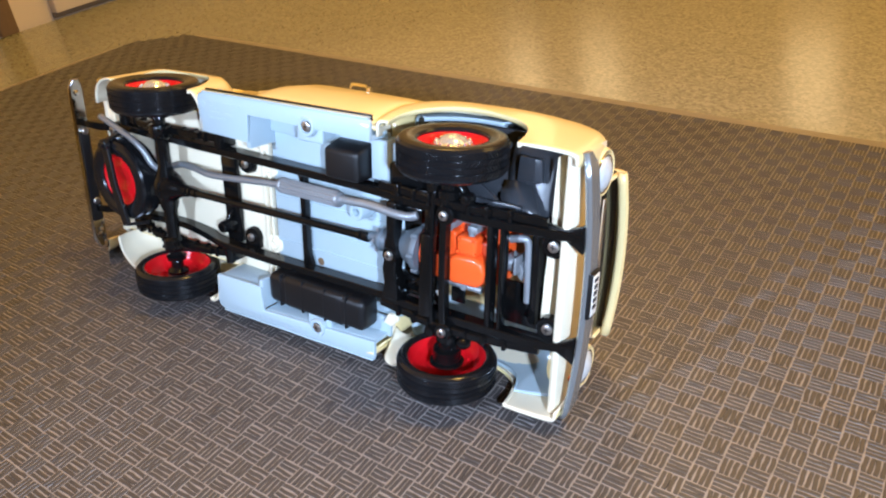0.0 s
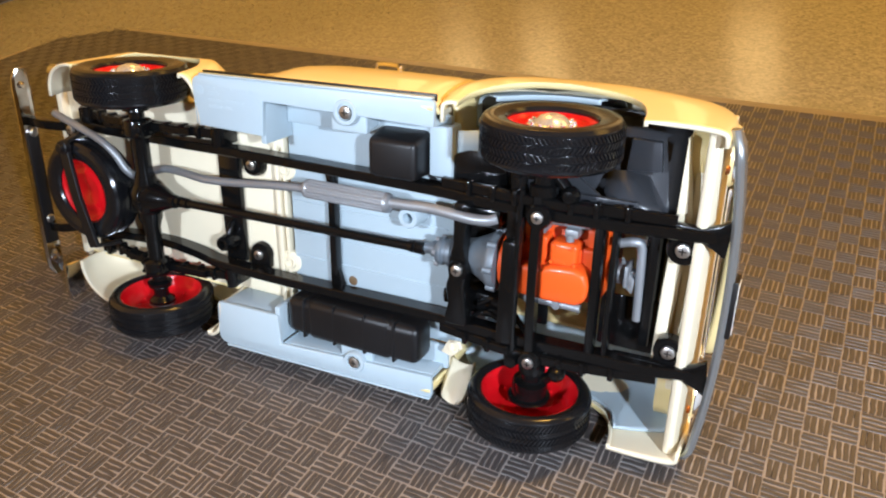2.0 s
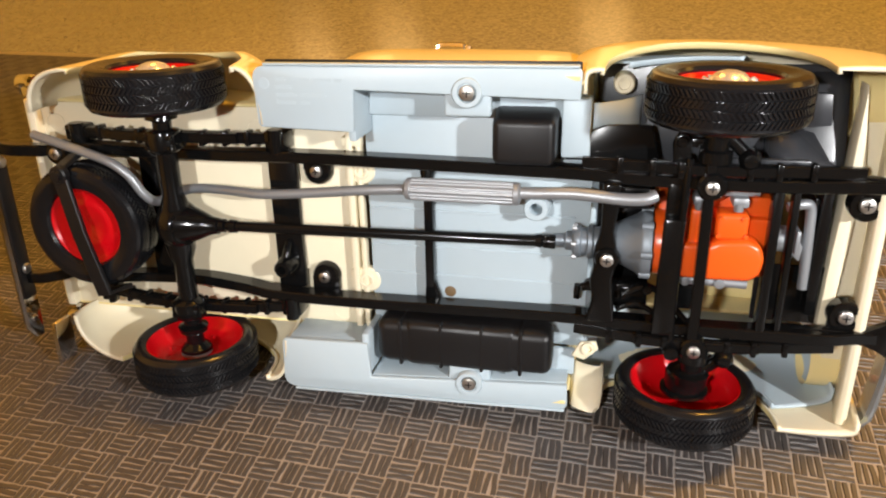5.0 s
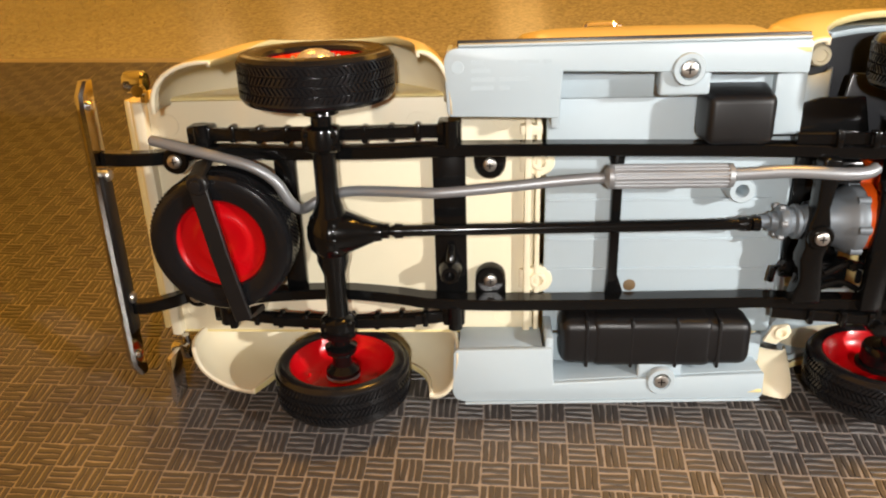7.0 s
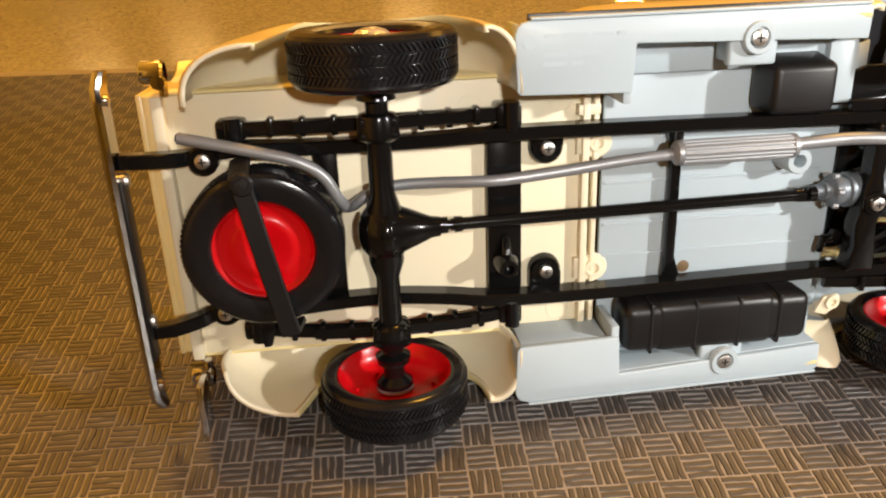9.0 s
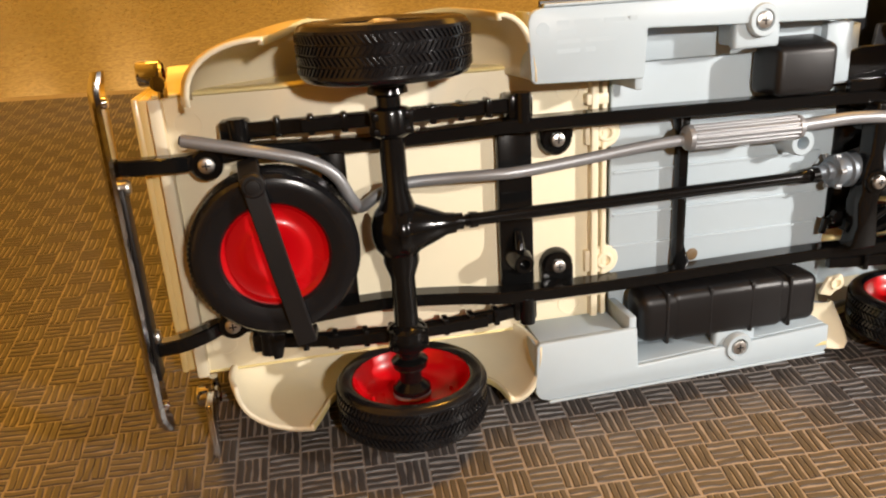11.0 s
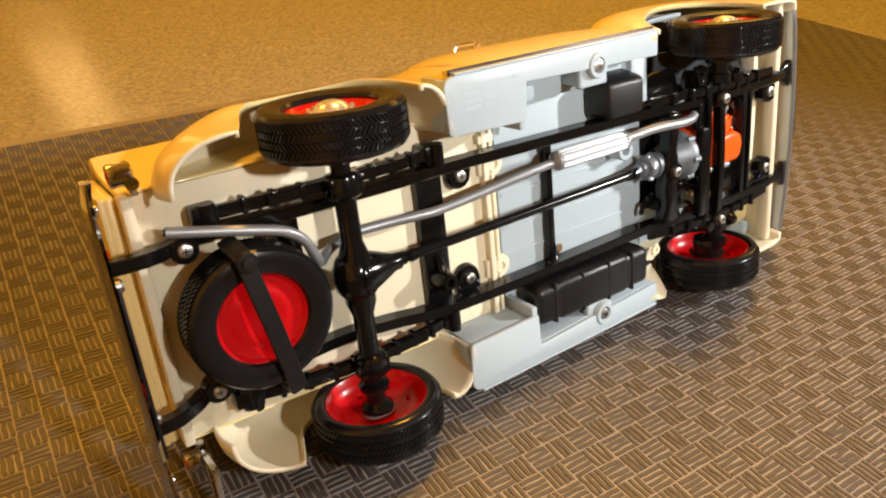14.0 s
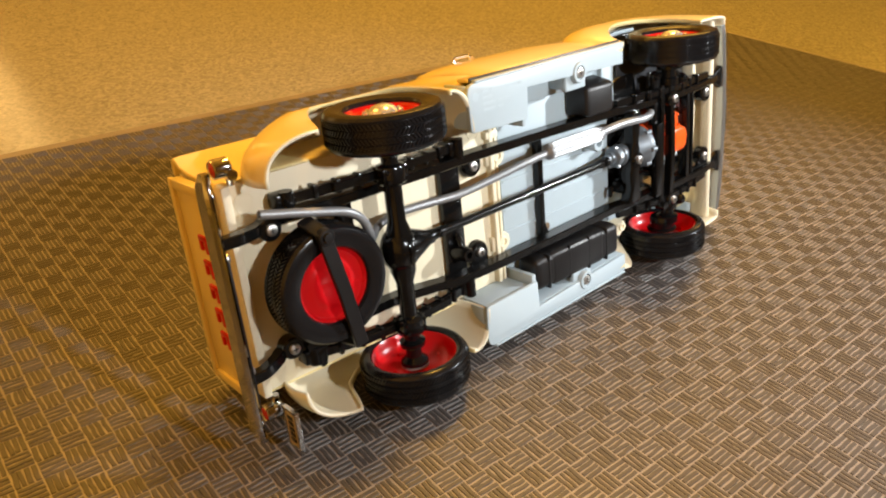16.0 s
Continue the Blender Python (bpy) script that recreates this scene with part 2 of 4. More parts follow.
DIM = material("dim_brown", (0.16, 0.12, 0.08), 0.6, vary=0.05, stain=0.1, stain_scale=3)
FLOOR = material("dark_floor", (0.20, 0.15, 0.10), 0.5, vary=0.15, stain=0.2, stain_scale=3)

plain("countertop", box(-482, 2200, -800, 905, -45, -3.0, 6), COUNTER, "speckled tan stone countertop, polished", "countertop")
plain("wall_west", box(-620, -484, -1500, 1000, -900, 1700, 3), WALL, "tan painted wall beside the countertop", "wall")
plain("wall_north", box(-483, 3199, 906, 1000, -900, 1700, 3), WALL, "tan painted wall behind the countertop", "wall")
# unseen east and south walls, added dark to keep reflections in black plastic low
plain("wall_east", box(3200, 3300, -1500, 1000, -900, 1700, 3), DIM, "unseen wall kept dark brown so that black parts mirror little", "wall")
plain("wall_south", box(-619, 3199, -1600, -1501, -900, 1700, 3), DIM, "unseen wall kept dark brown so that black parts mirror little", "wall")
plain("ceiling", box(-620, 3300, -1600, 1600, 1702, 1760, 3), CEIL, "pale flat ceiling", "ceiling")
plain("floor", box(-620, 3300, -1600, 1600, -960, -902, 3), FLOOR, "dark floor", "floor")

plain("trim_post", box(-483.9, -474, 168, 183, -2.9, 1400, 1.0), BROWN, "brown wooden upright post against the wall", "post")
# the shade of the gap below the panel, built as a dark strip
plain("trim_gap_shade", box(-483.9, -480, 219, 890, -2.9, 1.4, 0.3), DIM, "dark strip in place of the shaded gap under a beige panel", "trim")
plain("trim_panel", box(-483.9, -476, 219, 890, 1.5, 60, 1.0), WALL, "beige panel fixed to the wall over a dark strip", "panel")

MAT_TURN, MAT_CELL = radians(-1.8), 5.72
mat_ob = new("rubber_mat")
tagged(mat_ob, "dark brown rubber mat with a basket-weave relief on the countertop", "mat")


def mat_outline(x0, x1, y0, y1, r, n=8):
    pts = []
    for cx, cy, a0 in ((x1 - r, y1 - r, 0), (x0 + r, y1 - r, 90), (x0 + r, y0 + r, 180), (x1 - r, y0 + r, 270)):
        pts += [(cx + r * math.cos(radians(a0 + 90 * k / n)), cy + r * math.sin(radians(a0 + 90 * k / n))) for k in range(n + 1)]
    return pts


MX0, MX1, MY0, MY1 = -354, 352, -260, 213
part("base", moved(prism(mat_outline(MX0, MX1, MY0, MY1, 62), "z", -2.9, -0.22, 0.3), Matrix.Rotation(MAT_TURN, 4, "Z")), MAT_BASE, mat_ob)


def weave_ribs():
    """Four low ribs in each square, turned by a quarter from square to square."""
    rng = np.random.default_rng(4)
    verts, faces = [], []
    c, s = math.cos(MAT_TURN), math.sin(MAT_TURN)
    cell = MAT_CELL
    nx, ny = int((MX1 - MX0 - 8) / cell), int((MY1 - MY0 - 8) / cell)
    for i in range(nx):
        for j in range(ny):
            cx, cy = MX0 + 4 + (i + 0.5) * cell, MY0 + 4 + (j + 0.5) * cell
            if min(cx - MX0, MX1 - cx) + min(cy - MY0, MY1 - cy) < 36:
                continue
            for k in range(4):
                o = (k - 1.5) * cell * 0.245 + rng.uniform(-0.07, 0.07)
                le, wi = cell * rng.uniform(0.452, 0.485), cell * rng.uniform(0.088, 0.110)
                tilt = rng.uniform(-0.035, 0.035)
                n = len(verts)
                cuts = 4 if -230 < cx < 260 and cy < 60 else 2
                wave = rng.uniform(-0.13, 0.13, cuts) if cuts > 2 else (0.0, 0.0)
                for lz, kk in ((-0.24, 1.0), (0.0, 0.72)):
                    for m in range(cuts):
                        a = 2 * m / (cuts - 1) - 1
                        for b in (-1, 1):
                            u, v = a * (le - (1 - kk) * 0.2), o + b * wi * kk + tilt * a * le + wave[m]
                            px, py = (cx + u, cy + v) if (i + j) % 2 else (cx + v, cy + u)
                            verts.append(((c * px - s * py) * 0.001, (s * px + c * py) * 0.001, lz * 0.001))
                top = n + 2 * cuts
                for m in range(cuts - 1):
                    q = 2 * m
                    faces += [(top + q, top + q + 2, top + q + 3, top + q + 1), (n + q, n + q + 2, top + q + 2, top + q), (n + q + 3, n + q + 1, top + q + 1, top + q + 3)]
                q = 2 * cuts - 2
                faces += [(n + 1, n, top, top + 1), (n + q, n + q + 1, top + q + 1, top + q)]
    me = bpy.data.meshes.new("ribs")
    me.from_pydata(verts, [], faces)
    me.materials.append(MAT_RIB)
    ob = new("ribs", me)
    ob.parent = mat_ob
    return tagged(ob, "low parallel rubber ribs in a basket weave", kind="stuff")


weave_ribs()

# ---- the toy truck, lying on its left side; its own axes: x ahead, y to its left, z to its roof ----
truck = new("toy_truck")
tagged(truck, "cream scale-model pickup truck lying on its side, underside showing", "toy truck")
XT = Vector((math.cos(radians(0.5)), 0, math.sin(radians(0.5))))
LEAN = radians(11.5)
YT = Vector((0, -math.sin(LEAN), -math.cos(LEAN)))
YT = (YT - XT * YT.dot(XT)).normalized()
ZT = XT.cross(YT)
truck.matrix_world = Matrix.Translation((0, 0, 0.03974)) @ Matrix((XT, YT, ZT)).transposed().to_4x4()

WHEEL_Z = 1.8
REAR_X, FRONT_X, WHEEL_Y = -65.6, 46.6, 31.5


def tyre_bm(n=64):
    prof = [(10.9, -3.4), (11.0, -3.9), (11.5, -4.35), (12.5, -4.5), (13.3, -4.2), (13.8, -3.5)]
    for w in (-2.4, -0.8, 0.8, 2.4):
        prof += [(13.75, w - 0.66), (13.75, w + 0.66), (13.5, w + 0.72), (13.5, w + 0.88)]
    prof = prof[:-2] + [(13.8, 3.5), (13.3, 4.2), (12.3, 4.55), (11.2, 4.45), (10.2, 4.25), (9.2, 4.0), (8.8, 3.4), (8.9, 2.3), (10.7, 1.8), (11.0, -2.8)]
    return lathe(prof, (0, 0, 0), "y", n, closed=True)


def tread_bm(n=92):
    """Slanting blocks in four rings round the tyre."""
    bm = bmesh.new()
    for row, w in enumerate((-2.4, -0.8, 0.8, 2.4)):
        for i in range(n):
            a = 2 * math.pi * (i + 0.5 * (row % 2)) / n
            sl = 0.7 if row % 2 else -0.7
            q = []
            for lift in (0.0, 0.40):
                for du, dw in ((-0.3, -0.6), (0.3, -0.6), (0.3, 0.6), (-0.3, 0.6)):
                    ang = a + (du * (1 - 0.7 * lift) + sl * dw) / 14.0
                    q.append(bm.verts.new(((13.7 + lift) * math.cos(ang), w + dw, (13.7 + lift) * math.sin(ang))))
            for f in ((4, 5, 6, 7), (0, 1, 5, 4), (1, 2, 6, 5), (2, 3, 7, 6), (3, 0, 4, 7)):
                bm.faces.new([q[k] for k in f])
    bmesh.ops.recalc_face_normals(bm, faces=bm.faces)
    return bm


def wheel_pieces(parent, place, name="wheel", cap=True, scale=1.0):
    """A tyre on a red pressed rim; +y of the pieces is the outer side."""
    hub = part(name, place(lathe([(11.0, -3.2), (11.15, -3.7), (10.8, -3.85), (10.5, -3.4), (10.2, -2.2), (9.6, -0.9), (8.4, 0.1), (6.5, 0.5), (4.4, 0.3), (3.0, 0.3), (0, 0.3)], (0, 0, 0), "y", 48)), RED, parent, "red pressed wheel with black tyre")
    part("tyre", place(tyre_bm()), RUBBER, hub, "black rubber tyre with herringbone tread")
    part("tread", place(tread_bm()), RUBBER, hub, sharp=20)
    part("rim_face", place(lathe([(9.2, 2.4), (9.0, 3.0), (8.6, 2.9), (8.0, 2.2), (6.4, 1.8), (5.5, 2.1), (4.9, 2.3), (4.4, 2.2), (2.0, 2.0), (1.2, 1.6), (0, 1.6)], (0, 0, 0), "y", 48)), RED, hub)
    for k in range(4):
        a = radians(40 + 90 * k)
        part("stud", place(lathe([(0, -0.5), (0.3, -0.4), (0.4, 0.8)], (7.4 * math.cos(a), 0, 7.4 * math.sin(a)), "y", 10)), RED, hub)
    if cap:
        part("hubcap", place(lathe([(4.9, 2.2), (4.8, 2.6), (4.2, 2.8), (3.6, 2.9), (3.2, 3.4), (2.4, 4.1), (1.2, 4.5), (0, 4.6)], (0, 0, 0), "y", 28)), CAP, hub, "chrome hubcap with raised nuts")
        for k in range(12):
            a = radians(30 * k)
            part("nut", place(lathe([(0.42, 2.6), (0.38, 3.2), (0, 3.35)], (4.25 * math.cos(a), 0, 4.25 * math.sin(a)), "y", 8)), CAP, hub)
    return hub


for cx in (REAR_X, FRONT_X):
    for side in (-1, 1):
        give = Vector((-1.6, -0.2, 1.9)) if cx > 0 and side > 0 else Vector((0, 0, 0))
        m = Matrix.Translation(Vector((cx, side * WHEEL_Y, WHEEL_Z)) + give) @ Matrix.Rotation(radians(17 * side + cx), 4, "Y")
        if side < 0:
            m = Matrix.Translation((cx, -WHEEL_Y, WHEEL_Z)) @ Matrix.Rotation(math.pi, 4, "Z") @ Matrix.Rotation(radians(cx), 4, "Y")
        wheel_pieces(truck, lambda bm, m=m: moved(bm, m))

# the spare, its outer side to the ground
SPARE = Matrix.Translation((-86.8, 0.2, 1.9)) @ Matrix.Rotation(radians(-90), 4, "X")
spare = wheel_pieces(truck, lambda bm: moved(bm, SPARE), "spare_wheel", cap=False)
part("tyre_bead", moved(lathe([(11.4, -3.3), (11.2, -4.25), (10.7, -4.3), (10.35, -3.9), (10.4, -3.0)], (0, 0, 0), "y", 48), SPARE), RUBBER, spare)
part("strap", merge(strip([(-89.4, -15.0, 3.0), (-89.0, -13.6, -3.6), (-86.2, 1, -4.2), (-83.5, 15.4, -3.4), (-83.1, 16.8, 4.0)], 3.4, 1.3, 1, 0.2), lathe([(2.0, -3.0), (2.0, -4.5), (1.7, -4.8), (1.2, -4.8), (1.1, -5.6), (0, -5.7)], (-88.6, -12.6, 0), "z", 16)), SATIN, truck, "black plastic strap across the spare wheel")


# ---- body ----
def fender_bm(crown, lip, boxy, sub=5, reach=38.9):
    """A crowned wing. crown: (x, z, inner y, outer y); lip: (x, z) of the edge that the crown rounds down to."""
    c = curve_points([(x, 0, z) for x, z, _, _ in crown], sub)
    w = curve_points([(a, b, 0) for _, _, a, b in crown], sub)
    l = curve_points([(x, 0, z) for x, z in lip], sub)
    rows = []
    for p, q, y in zip(c, l, w):
        row = []
        for k in range(11):
            a = radians(9 * k)
            b = p + (q - p) * (1 - math.cos(a)) ** (1 / boxy)
            side = y.x + (y.y - y.x) * math.sin(a) ** boxy
            row.append((b.x, min(side, (reach + 0.0087 * b.x - 0.2 * b.z) / 0.98), b.z))
        d = (p - q).normalized() * 0.5
        row.append((q.x + d.x * 0.2, row[-1][1] - 0.9, q.z + d.z * 0.2))
        rows.append(row)
    return sheet(rows)


REAR_CROWN = [(-97.0, 1.2, 24.8, 34.4), (-98.2, 6.4, 24.8, 34.6), (-96.6, 13.2, 24.8, 35.0), (-89.0, 20.5, 24.8, 35.9), (-75, 26, 24.8, 36.8), (-60, 25.5, 24.8, 36.8), (-49, 20, 24.8, 36.4), (-42.6, 10, 24.6, 35.8), (-41.0, -1.2, 24.4, 35.4)]
REAR_LIP = [(-84.6, -0.8), (-83.0, 3.0), (-81.0, 8.5), (-78.0, 13.6), (-72, 17.4), (-62, 17.8), (-54, 14.5), (-48.6, 8), (-47.0, -0.6)]
FRONT_CROWN = [(21.8, 3.6, 31.0, 35.2), (19.6, 11, 30.0, 36.0), (19.5, 21, 27.0, 36.4), (26, 28.5, 24.0, 36.8), (40, 32.5, 23.0, 37.0), (56, 33.5, 23.0, 37.0), (69, 31.5, 24.0, 36.8), (76.5, 25.5, 28.0, 36.6), (79.0, 14, 31.5, 36.5), (78.8, 2.8, 33.2, 36.4)]
FRONT_LIP = [(24.8, 3.8), (26.0, 9), (30.0, 13.5), (36.5, 17.2), (44, 18.8), (51, 18.6), (57, 17.2), (61.2, 13.5), (63.4, 8), (64.2, 2.4)]
LOW_CROWN = [(21.4, 10, 24.0, 35.9)] + FRONT_CROWN[2:]
LOW_LIP = [(27.8, 9)] + FRONT_LIP[2:]
for side in (-1, 1):
    turn = flipped if side < 0 else (lambda b: b)
    part("rear_fender", turn(fender_bm(REAR_CROWN, REAR_LIP, 0.9)), CREAM, truck, "cream rounded rear fender", thick=0.8, sharp=50, inside=CREAM_IN)
    flare = (0.2, 0.6, 1.3, 1.6, 1.5, 1.2, 0.9, 0.7, 0.4, 0.0) if side < 0 else (0.0,) * 10
    part("front_fender", turn(fender_bm([(x, z, a, b + f) for (x, z, a, b), f in zip(FRONT_CROWN if side < 0 else LOW_CROWN, flare)], FRONT_LIP if side < 0 else LOW_LIP, 0.52, reach=42 if side < 0 else 38.9)), CREAM, truck, "cream rounded front fender", thick=0.8, sharp=50, inside=CREAM_IN)

    # the lower sheet's grey paints cool light on the cream fender's inside
    end, tight = (6, 0.86) if side < 0 else (9, 0.92)
    crown, lip = FRONT_CROWN[2:end], FRONT_LIP[2:end]
    part("fender_inside", turn(fender_bm([(44 + (x - 44) * tight, z - 1.4, a, b - 1.2) for x, z, a, b in crown], [(46 + (x - 46) * 1.03, z + 1.0) for x, z in lip], 0.6)), GREY, truck, "pale grey sheet inside the front fender, the lower one toned for cool light", thick=0.5, sharp=50)

bed = part("cargo_bed", prism([(-103.5, -25.5), (-25.5, -25.5), (-25.5, 25.5), (-103.5, 25.5)], "z", 10.6, 12.0, 0.3), CREAM_IN, truck, "cream plastic cargo bed with a flat floor")
for side in (-1, 1):
    part("bed_side", box(-103.5, -37, side * 24.2, side * 25.2, 12.02, 32, 0.4), CREAM_IN, bed)
    skin = [(25.56, 10.5), (25.9, 11.2), (25.9, 14), (25.8, 20), (26.1, 26), (26.9, 30), (28.0, 31.6), (28.5, 32.6), (28.2, 33.4), (26.0, 33.5), (24.4, 33.2)]
    part("bed_skin", sheet([[(x, side * (y - e), z) for y, z in skin] for x, e in ((-104.0, 0.5), (-103.6, 0.1), (-102, 0), (-70, 0), (-37, 0))]), CREAM, bed, "cream pressed outer side of the cargo bed", thick=0.5)
    part("bed_rail", box(-104.2, -36, side * 24.4, side * 28.3, 32.4, 33.8, 0.5), CREAM, bed)
part("bed_front", box(-38, -36.6, -24.1, 24.1, 12.1, 30, 0.4), CREAM_IN, bed)
part("rear_sill", box(-104.3, -102.2, -25.6, 25.6, 8.2, 12.5, 0.4), CREAM_IN, bed)

for y in (-19, 19):
    part("bed_rib", box(-28.5, -24.2, y - 1.0, y + 1.0, 8.6, 11, 0.3), CREAM_IN, bed)
pieces("bed_sill", (box(-27.6, -26.2, -24.5, 24.5, 8.4, 11, 0.3), box(-25.4, -24.4, -24.5, 24.5, 8.8, 11, 0.25)), CREAM_IN, bed)
for y in (-12.6, 12.8):
    part("screw_pad", merge(lathe([(0, 9.2), (2.7, 9.2), (3.0, 9.5), (3.0, 11)], (-24.6, y, 0), "z", 28), box(-28.5, -24.6, y - 2.2, y + 2.2, 9.3, 11, 0.3)), CREAM_IN, bed)
    part("screw_ring", lathe([(1.8, 9.3), (1.7, 8.7), (1.5, 8.55), (1.1, 8.55), (1.0, 8.7), (0.9, 9.25)], (-24.6, y, 0), "z", 20, closed=True), CREAM_IN, bed)

for x, y in ((-98.8, -20.6), (-98.8, 20.2), (-48.5, -20.4), (-48.5, 20.4), (-31.5, 21.6), (-31.5, -21.0)):
    part("mould_ring", lathe([(2.3, 10.7), (2.3, 10.5), (2.15, 10.5), (2.15, 10.7)], (x, y, 0), "z", 24), CREAM_IN, bed)
tailgate = part("tailgate", box(-106.6, -104.4, -25.4, 25.4, 11.5, 29, 0.6), CREAM, truck, "cream pressed tailgate with red raised characters")
for y1, y2, z1, z2 in ((-25.6, 25.6, 27.2, 29.4), (-25.6, 25.6, 11.4, 13.2), (-25.6, -23.2, 13.3, 27.1), (23.2, 25.6, 13.3, 27.1)):
    part("pressed_rim", box(-107.4, -106.2, y1, y2, z1, z2, 0.4), CREAM, tailgate)
for y0 in (-14.0, -8.0, -2.0, 4.0, 10.0):
    for y1, y2, z1, z2 in ((0, 1.2, 15.2, 19.2), (1.2, 4.0, 15.2, 16.4), (1.2, 3.6, 18.0, 19.2)):
        part("raised_bar", box(-107.2, -106.5, y0 + y1, y0 + y2, z1, z2, 0.15), RED, tailgate, "red raised bar")


# pale grey cab floor with the running boards
floor_pan = part("floor_pan", box(-23.4, 24, -25, 25, 9.6, 10.8, 0.3), GREY, truck, "pale grey plastic cab floor")
part("toe_board", prism([(20.5, 9.7), (23.5, 9.7), (28.5, 16), (28.5, 24), (27, 24), (27, 17), (22.5, 11)], "y", -25, 25, 0.3), GREY, floor_pan)
part("corner_post", box(17.6, 23.2, -29.6, -18, 6.2, 11, 0.5), GREY, floor_pan)
part("wheel_well", sheet([[(x, -y, z) for y in (16.5, 21, 25, 28.4)] for x, z in ((22.8, 8.6), (25, 9.0), (29, 12.5), (32, 18), (33, 22))]), GREY, floor_pan, thick=0.7)
for y in (-4.5, 4.0, 10.5):
    part("floor_rib", box(-22.8, 21, y - 0.3, y + 0.3, 9.2, 9.8, 0.12), GREY, floor_pan)
for side in (-1, 1):
    turn = flipped if side < 0 else (lambda b: b)
    turn = sloped(turn)
    board = part("running_board", turn(prism([(-42.0, 24.6), (-41.4, 23.9), (-22.0, 23.4), (-21.6, 31.6), (21.2, 30.2), (21.4, 35.4), (20.8, 36), (-40.0, 36), (-41.2, 35.7), (-42.0, 35.0), (-42.4, 33.8)], "z", -1.2, 0.2, 0.35)), GREY, truck, "pale grey running board with raised edge")
    pieces("board_wall", [turn(b) for b in (box(-41.0, -23.8, 24.2, 25.6, 0.25, 10, 0.3), box(-23.4, -21.8, 21.4, 31.4, -0.4, 10, 0.35), box(-42, -41.1, 24.6, 35.4, 0.25, 8, 0.3))], GREY, board)
    part("board_wall", turn(prism([(-21.7, 31.5), (21.0, 30.1), (21.0, 31.5), (-21.7, 32.9)], "z", 0.22, 9.6, 0.25)), GREY, board)
    part("board_floor", turn(box(-22.1, 22.2, 25.1, 31.4, 8.0, 9.3, 0.3)), GREY, board)
    part("board_edge", turn(box(-39.8, 20.9, 36.02, 36.6, -1.5, 0.2, 0.25)), GREY, board)
    part("edge_strip", turn(box(-40.0, 21.2, 35.4, 37.05, 0.26, 1.0, 0.2)), SATIN, board, "dark strip along the outer edge")
    part("screw_boss", turn(lathe([(2.9, 0.2), (2.9, -1.0), (2.7, -1.35), (1.9, -1.35), (1.75, -1.0), (1.65, 0.4), (0, 0.4)], (0.3, 31.4, -0.3), "z", 36)), GREY, board, "round screw boss")
    part("boss_block", turn(merge(box(-4.4, 4.6, 26.6, 32.0, 0.0, 2.4, 0.6, 3), box(-3.6, 3.8, 27.0, 31, 2, 9, 0.6))), GREY, board)
    screw(board, 0.3, side * 31.4, -0.1, 1.55)
part("screw_boss", lathe([(2.7, 10), (2.5, 4.4), (2.3, 4.1), (1.3, 4.1), (1.2, 4.4), (1.1, 9.5), (0, 9.5)], (13.3, -7.8, 0), "z", 28), GREY, floor_pan)
for k, x0, w in ((0, -37.6, 2.2), (0, -34.6, 4.4), (0, -29.4, 3.6), (0, -25.0, 1.4), (1, -37.6, 3.4), (2, -37.6, 4.2), (2, -32.6, 5.4), (3, -37.6, 4.0), (3, -32.6, 1.8)):
    part("moulded_bar", box(x0, x0 + w, -33.8 + 1.5 * k, -33.1 + 1.5 * k, -1.225, -1.15, 0.0), GREY, floor_pan)
part("moulded_disc", lathe([(0, -1.24), (1.1, -1.24), (1.2, -1.15)], (-40.0, -32.6, 0), "z", 20), GREY, floor_pan)
# flat disc; the dim warm light inside a hole is painted as brown
part("hole_disc", lathe([(0, 9.52), (1.2, 9.52), (1.3, 9.58)], (-5.6, 14.2, 0), "z", 20), BROWN, floor_pan, "brown disc in place of a hole's dark, warm-lit inside")

fuel_tank = part("fuel_tank", merge(box(-20.4, 17.8, 18.2, 28.4, 0.5, 8.8, 2.2, 4)), SATIN, truck, "black ribbed plastic fuel tank")
for x in (-15.0, -6.0, 2.9, 11.2):
    part("rib", box(x - 0.4, x + 0.4, 17.98, 28.62, 0.26, 8.6, 0.38, 2), SATIN, fuel_tank)
part("saddle", box(-14.2, 10.4, 18.02, 28.58, 0.34, 8.0, 1.8, 3), SATIN, fuel_tank)
battery = box(4.8, 16.8, -26.4, -17.4, 1.0, 9.8, 1.5, 4)
for v in battery.verts:
    if v.co.y < -22:
        v.co.y -= 0.19 * max(0.0, v.co.z - 1.5)
    v.co.x += 0.05 * (v.co.z - 1) * (1 if v.co.x > 10.8 else -1)
part("battery_box", battery, SATIN, truck, "black rounded battery box")


# ---- cab, hood and front ----
def tier(z, x0, x1, y, r=5.0, n=5):
    pts = []
    for cx, cy, a0 in ((x1 - r, y - r, 0), (x0 + r, y - r, 90), (x0 + r, -y + r, 180), (x1 - r, -y + r, 270)):
        pts += [(cx + r * math.cos(radians(a0 + 90 * k / n)), cy + r * math.sin(radians(a0 + 90 * k / n)), z) for k in range(n + 1)]
    return pts + [pts[0]]


